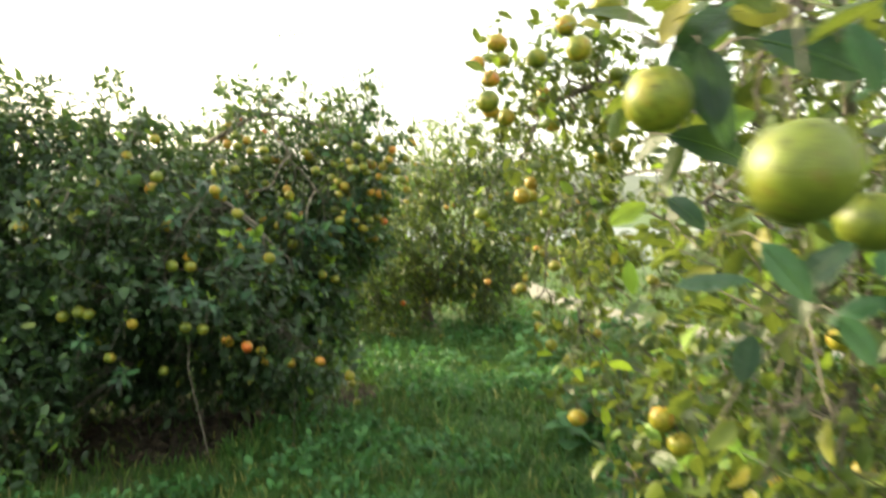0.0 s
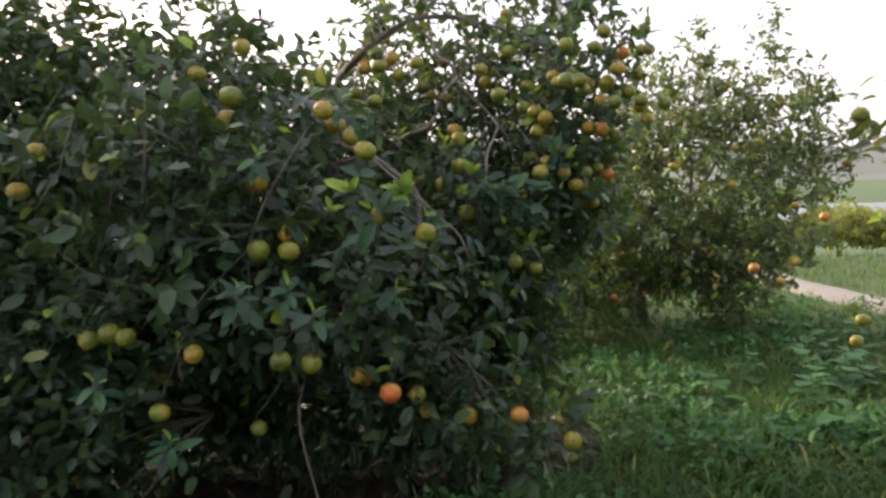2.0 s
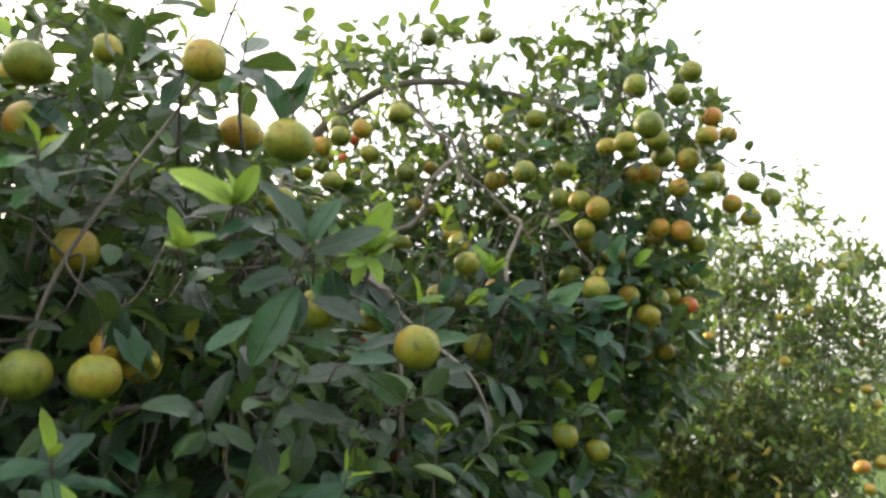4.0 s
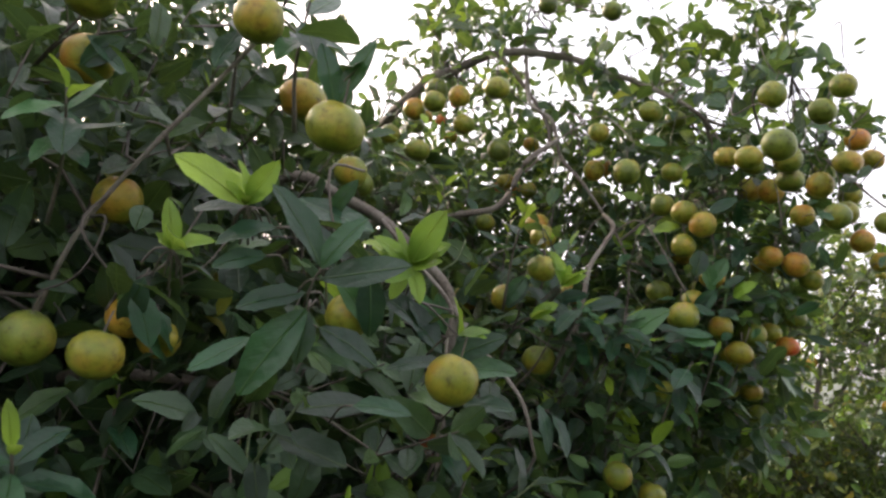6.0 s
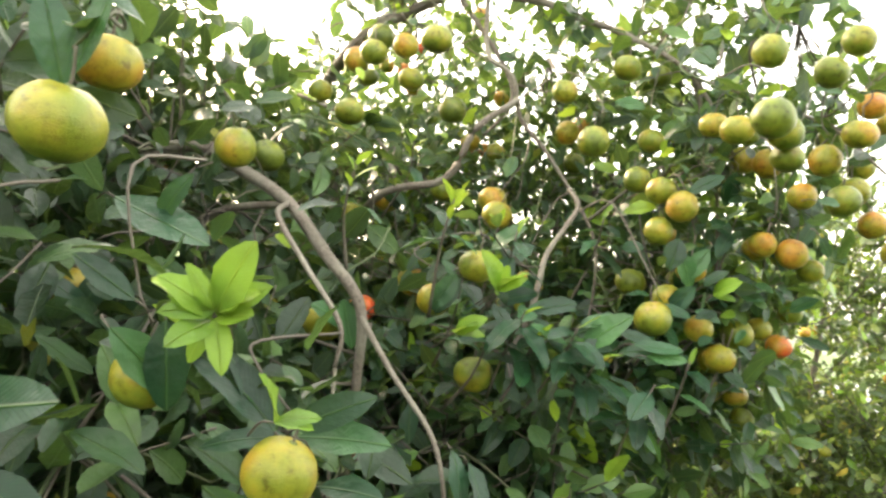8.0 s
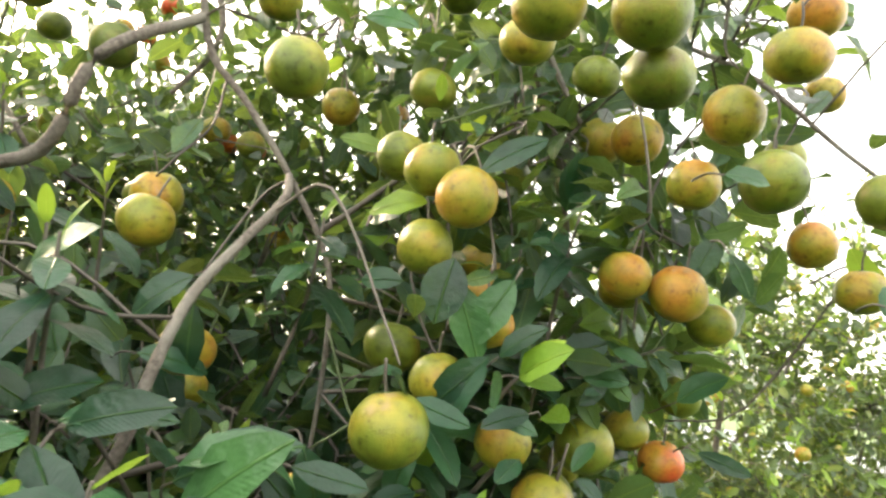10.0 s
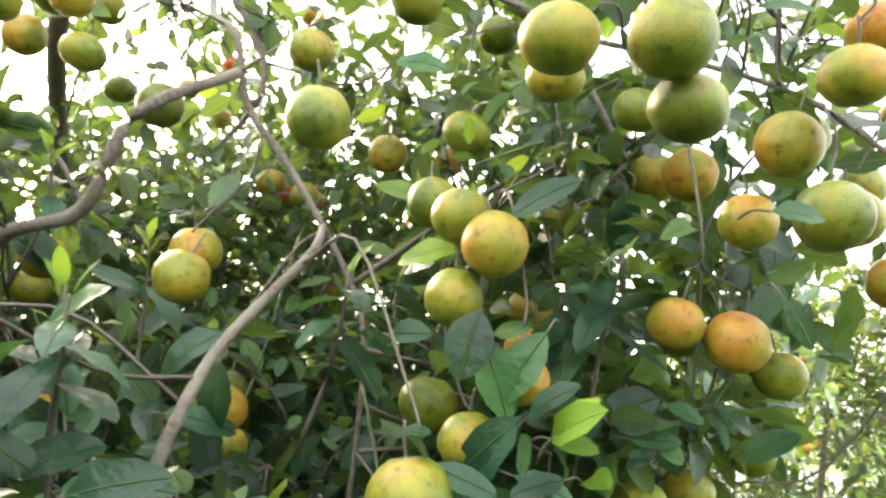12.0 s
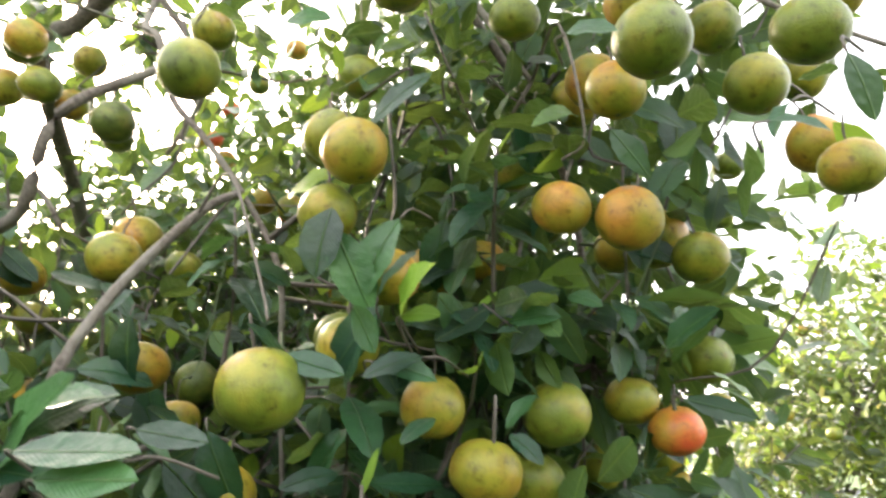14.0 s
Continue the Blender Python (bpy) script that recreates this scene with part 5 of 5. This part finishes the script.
BROAD_A1 = [
    (-1.115, 4.066, 1.343, -1.168, 4.025, 1.325, 0.2), (-1.086, 4.032, 1.356, -1.001, 4.037, 1.379, 0.2), (-1.115, 4.074, 1.328, -1.161, 4.034, 1.238, 0.2),
    (-1.168, 4.07, 1.292, -1.208, 4.033, 1.252, 0.2), (-1.103, 4.081, 1.312, -1.034, 4.079, 1.298, 0.22), (-1.12, 4.086, 1.326, -1.109, 4.065, 1.276, 0.22),
    (-1.084, 4.026, 1.366, -1.118, 3.993, 1.443, 0.17), (-1.082, 4.023, 1.364, -1.049, 4.012, 1.418, 0.2), (-1.177, 4.04, 1.417, -1.218, 4.003, 1.415, 0.24),
    (-1.147, 4.042, 1.4, -1.191, 4.005, 1.386, 0.24), (-1.151, 4.041, 1.372, -1.188, 4.006, 1.36, 0.22), (-1.08, 4.471, 1.279, -0.976, 4.465, 1.305, 0.2),
]
BROAD_A2 = [
    (-1.077, 4.456, 1.291, -0.999, 4.442, 1.347, 0.2), (-1.061, 4.419, 1.289, -1.129, 4.36, 1.295, 0.16), (-1.064, 4.386, 1.301, -1.13, 4.33, 1.395, 0.18),
    (-1.075, 4.4, 1.301, -1.094, 4.357, 1.371, 0.2), (-1.307, 4.469, 1.488, -1.267, 4.44, 1.545, 0.2), (-1.177, 4.171, 1.565, -1.183, 4.141, 1.641, 0.2),
    (-1.172, 4.17, 1.576, -1.13, 4.154, 1.646, 0.2), (-1.364, 4.451, 1.508, -1.222, 4.453, 1.469, 0.2), (-1.197, 4.318, 1.406, -1.236, 4.271, 1.442, 0.2),
    (-1.046, 4.471, 1.233, -0.971, 4.455, 1.252, 0.22), (-0.961, 4.787, 1.222, -0.905, 4.754, 1.167, 0.2), (-0.986, 4.779, 1.236, -0.932, 4.746, 1.171, 0.2),
]
BROAD_A3 = [
    (-1.073, 4.128, 1.239, -1.012, 4.122, 1.253, 0.2),
]
YOUNG_A1 = [
    (-1.024, 4.305, 1.329, -1.012, 4.276, 1.377, 0.2), (-1.103, 4.31, 1.412, -1.117, 4.272, 1.451, 0.2), (-1.103, 4.31, 1.412, -1.078, 4.285, 1.462, 0.22),
    (-1.1, 4.306, 1.409, -1.058, 4.286, 1.442, 0.22), (-1.104, 4.315, 1.405, -1.121, 4.276, 1.429, 0.22), (-1.101, 4.308, 1.406, -1.069, 4.284, 1.368, 0.22),
    (-1.174, 4.025, 1.416, -1.141, 4.012, 1.458, 0.22), (-1.174, 4.025, 1.416, -1.165, 4.005, 1.455, 0.2), (-1.174, 4.025, 1.416, -1.179, 4, 1.435, 0.2),
    (-1.222, 3.994, 1.362, -1.184, 3.984, 1.382, 0.2), (-1.222, 3.994, 1.362, -1.216, 3.974, 1.405, 0.2),
]
BROAD_B1 = [
    (-0.863, 5.151, 1.394, -0.786, 5.114, 1.477, 0.24), (-0.977, 5.208, 1.44, -0.896, 5.171, 1.479, 0.2), (-0.864, 5.201, 1.312, -0.807, 5.162, 1.279, 0.24),
    (-0.84, 5.209, 1.327, -0.801, 5.159, 1.381, 0.24), (-0.717, 5.336, 1.649, -0.725, 5.317, 1.581, 0.34), (-0.714, 5.385, 1.753, -0.648, 5.365, 1.804, 0.2),
    (-0.905, 5.457, 1.962, -0.836, 5.441, 1.965, 0.26), (-1.025, 5.386, 1.594, -1.081, 5.342, 1.55, 0.27), (-1.075, 5.185, 1.559, -1.021, 5.163, 1.623, 0.3),
    (-0.96, 5.131, 1.449, -0.882, 5.127, 1.486, 0.22), (-1.04, 5.158, 1.45, -0.967, 5.148, 1.496, 0.25), (-0.657, 5.331, 1.557, -0.623, 5.306, 1.598, 0.27),
]
BROAD_B2 = [
    (-0.652, 5.325, 1.508, -0.655, 5.291, 1.543, 0.3), (-0.544, 5.549, 1.556, -0.6, 5.495, 1.56, 0.2), (-0.837, 5.419, 1.62, -0.789, 5.399, 1.63, 0.3),
    (-0.83, 5.429, 1.597, -0.85, 5.384, 1.621, 0.25), (-0.812, 5.404, 1.515, -0.771, 5.381, 1.539, 0.3), (-0.621, 5.354, 1.507, -0.659, 5.315, 1.498, 0.22),
    (-0.882, 5.168, 1.417, -0.792, 5.155, 1.478, 0.25), (-0.976, 5.143, 1.45, -0.888, 5.134, 1.486, 0.17), (-0.865, 5.132, 1.402, -0.805, 5.123, 1.414, 0.25),
    (-0.783, 5.12, 1.402, -0.717, 5.11, 1.428, 0.25), (-0.705, 5.125, 1.417, -0.742, 5.096, 1.399, 0.3), (-1.012, 5.16, 1.451, -1.045, 5.112, 1.49, 0.22),
]
BROAD_B3 = [
    (-0.732, 5.302, 1.504, -0.671, 5.309, 1.488, 0.22), (-0.666, 5.345, 1.503, -0.606, 5.348, 1.498, 0.22), (-0.738, 5.312, 1.49, -0.727, 5.276, 1.534, 0.22),
    (-0.646, 5.456, 1.397, -0.692, 5.401, 1.398, 0.2), (-0.73, 5.4, 1.404, -0.763, 5.353, 1.398, 0.22), (-0.602, 5.491, 1.548, -0.637, 5.436, 1.558, 0.22),
    (-0.574, 5.434, 1.55, -0.524, 5.425, 1.559, 0.22), (-0.454, 5.582, 1.54, -0.409, 5.555, 1.587, 0.28), (-0.432, 5.535, 1.487, -0.366, 5.541, 1.47, 0.16),
    (-0.806, 5.221, 1.437, -0.738, 5.232, 1.429, 0.2), (-0.873, 5.154, 1.433, -0.793, 5.156, 1.479, 0.22), (-0.767, 5.094, 1.421, -0.68, 5.116, 1.424, 0.2),
]
BROAD_B4 = [
    (-0.742, 5.094, 1.405, -0.672, 5.109, 1.409, 0.22), (-0.567, 5.422, 1.446, -0.531, 5.416, 1.428, 0.25), (-0.626, 5.392, 1.458, -0.644, 5.358, 1.442, 0.3),
    (-0.552, 5.455, 1.483, -0.572, 5.42, 1.46, 0.2), (-0.453, 5.344, 1.69, -0.422, 5.344, 1.651, 0.22), (-0.319, 5.309, 1.675, -0.337, 5.284, 1.652, 0.22),
    (-0.333, 5.276, 1.648, -0.296, 5.274, 1.645, 0.2), (-0.288, 5.237, 1.668, -0.272, 5.238, 1.626, 0.24), (-0.474, 5.29, 1.752, -0.433, 5.284, 1.754, 0.3),
]
YOUNG_B1 = [
    (-1, 4.97, 1.475, -0.956, 4.93, 1.528, 0.22), (-1, 4.97, 1.475, -0.995, 4.918, 1.517, 0.22), (-1.04, 4.888, 1.396, -1.002, 4.849, 1.428, 0.3),
    (-0.635, 5.336, 1.541, -0.606, 5.308, 1.587, 0.2),
]
for tree, rows, meshes in ((TREE_A, BROAD_A1 + BROAD_A2 + BROAD_A3, OLD_LEAF), (TREE_A, YOUNG_A1, NEW_LEAF), (TREE_B, BROAD_B1 + BROAD_B2 + BROAD_B3 + BROAD_B4, OLD_LEAF), (TREE_B, YOUNG_B1, NEW_LEAF)):
    for row in rows:
        single_leaf(tree, row, meshes)
        if meshes is NEW_LEAF:  # smaller leaves of the same young shoot
            for _ in range(2):
                reach = (np.array(row[3:6]) - np.array(row[:3])) * rng.uniform(0.5, 0.85)
                tip = np.array(row[:3]) + reach + rng.normal(0, 0.022, 3)
                single_leaf(tree, (*row[:3], *tip, 0.24), meshes)

# leaves that half cover some of the fruits
for tree, fruits in ((TREE_A, FRUIT_A), (TREE_B, FRUIT_B)):
    for x, y, z, size, kind in fruits:
        if kind.isupper():
            c = np.array([x, y, z])
            toward = unit(viewing_point(c) - c)
            for _ in range(2):
                perp = unit(np.cross(toward, rng.normal(0, 1, 3)) + UP * 0.6)
                base = c + toward * 0.046 * size + perp * 0.055
                tip = base - perp * 0.082 + np.cross(toward, perp) * rng.uniform(-0.035, 0.035) + toward * 0.008
                single_leaf(tree, (*base, *tip, 0.24), OLD_LEAF)

BROAD_D = [
    (0.258, 0.815, 1.767, 0.322, 0.763, 1.673, 0.22), (0.31, 0.733, 1.761, 0.407, 0.689, 1.733, 0.22), (0.335, 0.839, 1.819, 0.243, 0.788, 1.773, 0.22),
    (0.312, 0.72, 1.561, 0.347, 0.675, 1.513, 0.22), (0.252, 0.83, 1.676, 0.336, 0.781, 1.658, 0.22), (0.275, 0.871, 1.502, 0.348, 0.821, 1.511, 0.22),
    (0.343, 0.717, 1.511, 0.378, 0.678, 1.566, 0.22), (0.276, 0.795, 1.769, 0.288, 0.744, 1.691, 0.22), (0.37, 0.681, 1.765, 0.382, 0.638, 1.702, 0.22),
    (0.391, 0.918, 1.435, 0.355, 0.861, 1.384, 0.22), (0.299, 0.981, 1.607, 0.332, 0.922, 1.578, 0.22), (0.443, 0.818, 1.473, 0.465, 0.767, 1.432, 0.22),
]
for row in BROAD_D:
    single_leaf(TREE_D, row, OLD_LEAF)
for spot in ((0.34, 1.00, 1.92), (0.42, 0.85, 1.97), (0.40, 1.15, 1.80), (0.48, 0.80, 1.52), (0.44, 0.70, 1.78), (0.52, 1.05, 1.62)):
    sprig(TREE_D, spot, (-0.5, -0.45, 0.3), 5, 0.080, 2, FRUIT_D)


# ---- broad-leaved weeds standing in the grass ----
def broadleaf_weed(x, y, tall, leaves):
    """A leafy weed: an upright stem with large soft leaves."""
    z = height(x, y)
    weed = thing("broadleaf_weed", (x, y, z), "tall green weed with large soft leaves in the grass", "weed", "weeds in the grass")
    top = np.array([rng.normal(0, 0.05), rng.normal(0, 0.05), tall])
    stem = smooth_line([(0, 0, -0.01), top * 0.5 + rng.normal(0, 0.015, 3), top], 4)
    v, f = tube(stem, 0.006, 0.003, 6)
    mesh_object("stem", v, f, WEED_STEM, weed)
    for k in range(leaves):
        a = 2.4 * k + rng.uniform(-0.4, 0.4)
        at = stem[int((0.25 + 0.75 * k / leaves) * (len(stem) - 1))]
        ahead = Vector((math.cos(a), math.sin(a), rng.uniform(-0.1, 0.5))).normalized()
        across = Vector((0.1, 0.1, 1)).cross(ahead).normalized()
        s = rng.uniform(0.13, 0.20) * (1.1 - 0.4 * k / leaves)
        ob = new("leaf", WEED_LEAF[k % 4])
        ob.parent = weed
        ob.matrix_basis = Matrix.Translation(at) @ Matrix((ahead, across, ahead.cross(across))).transposed().to_4x4() @ Matrix.Diagonal((s, s * 1.7, s, 1))


WEED_STEM = material("weed_stem", 0.7)[0]
WEED_STEM.node_tree.nodes["Principled BSDF"].inputs["Base Color"].default_value = (0.08, 0.16, 0.04, 1)
WEED_LEAF = [m.copy() for m in OLD_LEAF[:4]]
for m in WEED_LEAF:
    m.materials.clear()
    m.materials.append(WEED)
for x, y, tall, leaves in ((1.2, 5.3, 0.40, 10), (1.45, 5.0, 0.45, 11), (1.02, 4.9, 0.32, 9), (1.6, 5.6, 0.42, 10), (0.75, 7.4, 0.34, 9), (0.4, 7.15, 0.28, 8), (1.05, 7.8, 0.32, 9), (0.85, 4.45, 0.30, 8), (1.25, 4.4, 0.38, 10), (0.15, 6.6, 0.26, 8), (0.6, 6.0, 0.25, 7), (1.5, 6.6, 0.34, 9), (0.95, 5.05, 0.40, 11), (1.10, 4.75, 0.44, 12), (0.82, 4.72, 0.30, 9), (1.30, 5.05, 0.46, 12), (0.95, 6.95, 0.36, 11), (0.78, 6.85, 0.30, 10), (0.62, 6.55, 0.26, 9), (1.12, 7.2, 0.32, 10), (0.85, 7.75, 0.38, 10)):
    broadleaf_weed(x, y, tall, leaves)


# ---- oranges ----
def peel_mesh(name, squash, neck, seed):
    """A citrus fruit with its stalk end up: flattened, faintly uneven, dimpled at both ends."""
    rings, around, verts, faces = 16, 22, [], []
    for i in range(rings + 1):
        a = math.pi * i / rings
        for k in range(around):
            b = 2 * math.pi * k / around
            d = (math.sin(a) * math.cos(b), math.sin(a) * math.sin(b), math.cos(a))
            r = 1 + 0.035 * noise.noise((d[0] * 1.6 + seed, d[1] * 1.6, d[2] * 1.6)) + 0.005 * math.cos(9 * b) * math.sin(a) ** 2
            r *= 1 - 0.10 * math.exp(-((a / 0.26) ** 2)) - 0.06 * math.exp(-(((math.pi - a) / 0.22) ** 2))
            r += neck * math.exp(-((a / 0.5) ** 2))
            verts.append((0.035 * r * d[0], 0.035 * r * d[1], 0.035 * squash * r * d[2]))
    for i in range(rings):
        faces += [(i * around + k, (i + 1) * around + k, (i + 1) * around + (k + 1) % around, i * around + (k + 1) % around) for k in range(around)]
    me = bpy.data.meshes.new(name)
    me.from_pydata(verts, [], faces)
    me.polygons.foreach_set("use_smooth", np.ones(len(faces), bool))
    return me


LABELS = {"d": "dark green unripe orange hanging in the shade", "g": "green unripe orange hanging from a twig", "l": "bright lime-green orange hanging from a twig", "y": "yellow-green ripening orange hanging from a twig", "o": "yellow-orange ripening orange hanging from a twig", "r": "ripe red-orange fruit hanging from a twig"}
SHAPES = [(0.90, 0.0), (0.96, 0.0), (0.86, 0.02), (1.0, 0.05)]
PROTOTYPES = {}


def orange_prototype(kind, shape):
    squash, neck = SHAPES[shape]
    me = peel_mesh("orange", squash, neck, shape * 5.3)
    me.materials.append(PEEL[kind])
    ob = tagged(new("orange", me), LABELS[kind], "orange", "oranges on the citrus trees")
    top = 0.035 * squash * (0.9 + neck)
    bm = bmesh.new()
    star = [bm.verts.new((r * math.cos(k * math.pi / 5), r * math.sin(k * math.pi / 5), top + h)) for k in range(10) for r, h in (((0.0072, -0.0006) if k % 2 == 0 else (0.0036, 0.0012)),)]
    tip, low = bm.verts.new((0, 0, top + 0.003)), bm.verts.new((0, 0, top - 0.003))
    for k in range(10):
        bm.faces.new((star[k], star[(k + 1) % 10], tip))
        bm.faces.new((star[(k + 1) % 10], star[k], low))
    calyx = part("calyx", bm, CALYX, ob)
    v, f = tube(smooth_line([(0, 0, top), (0.001, 0, top + 0.014), (0.004, 0.003, top + 0.030)], 3), 0.0016, 0.0014, 6)
    mesh_object("stem", v, f, TWIG, calyx)
    return ob


def add_orange(x, y, z, size, kind, n, group):
    shape, hidden, kind = n % 4, kind.isupper(), kind.lower()
    m = Matrix.Translation((x, y, z)) @ pose(0, 0, 0, ((n * 37) % 31) - 15, ((n * 53) % 31) - 15, (n * 97) % 360) @ Matrix.Diagonal((size, size, size, 1))
    if (kind, shape) not in PROTOTYPES:
        ob = PROTOTYPES[kind, shape] = orange_prototype(kind, shape)
    else:
        ob = copy_thing(PROTOTYPES[kind, shape], Matrix.Identity(4))
    ob.matrix_basis = m
    label = LABELS[kind].split(" hanging")[0] + " half hidden among leaves" if hidden else LABELS[kind]
    tagged(ob, label if z > 0.2 else "fallen yellow orange lying in the grass", group=group)


spots, _ = in_lumps([(0.35, 9.2, 1.35, 1.2, 0.95, 0.95, 1.0), (0.95, 9.3, 1.9, 0.5, 0.5, 0.6, 0.8)], 46, 0.7)
FRUIT_C += [(float(q[0]), float(q[1]), float(q[2]), 0.95, "yoogo"[k % 5]) for k, q in enumerate(spots) if q[2] > 0.35 and q[1] < 9.5]
number = 0
for fruits, group in ((FRUIT_A, "oranges on the bushy citrus tree"), (FRUIT_B, "oranges on the tree with the arching limb"), (FRUIT_C, "oranges on the tree by the footpath"), (FRUIT_D, "oranges on the tree beside the lane")):
    for fruit in fruits:
        add_orange(*fruit, number, group)
        number += 1
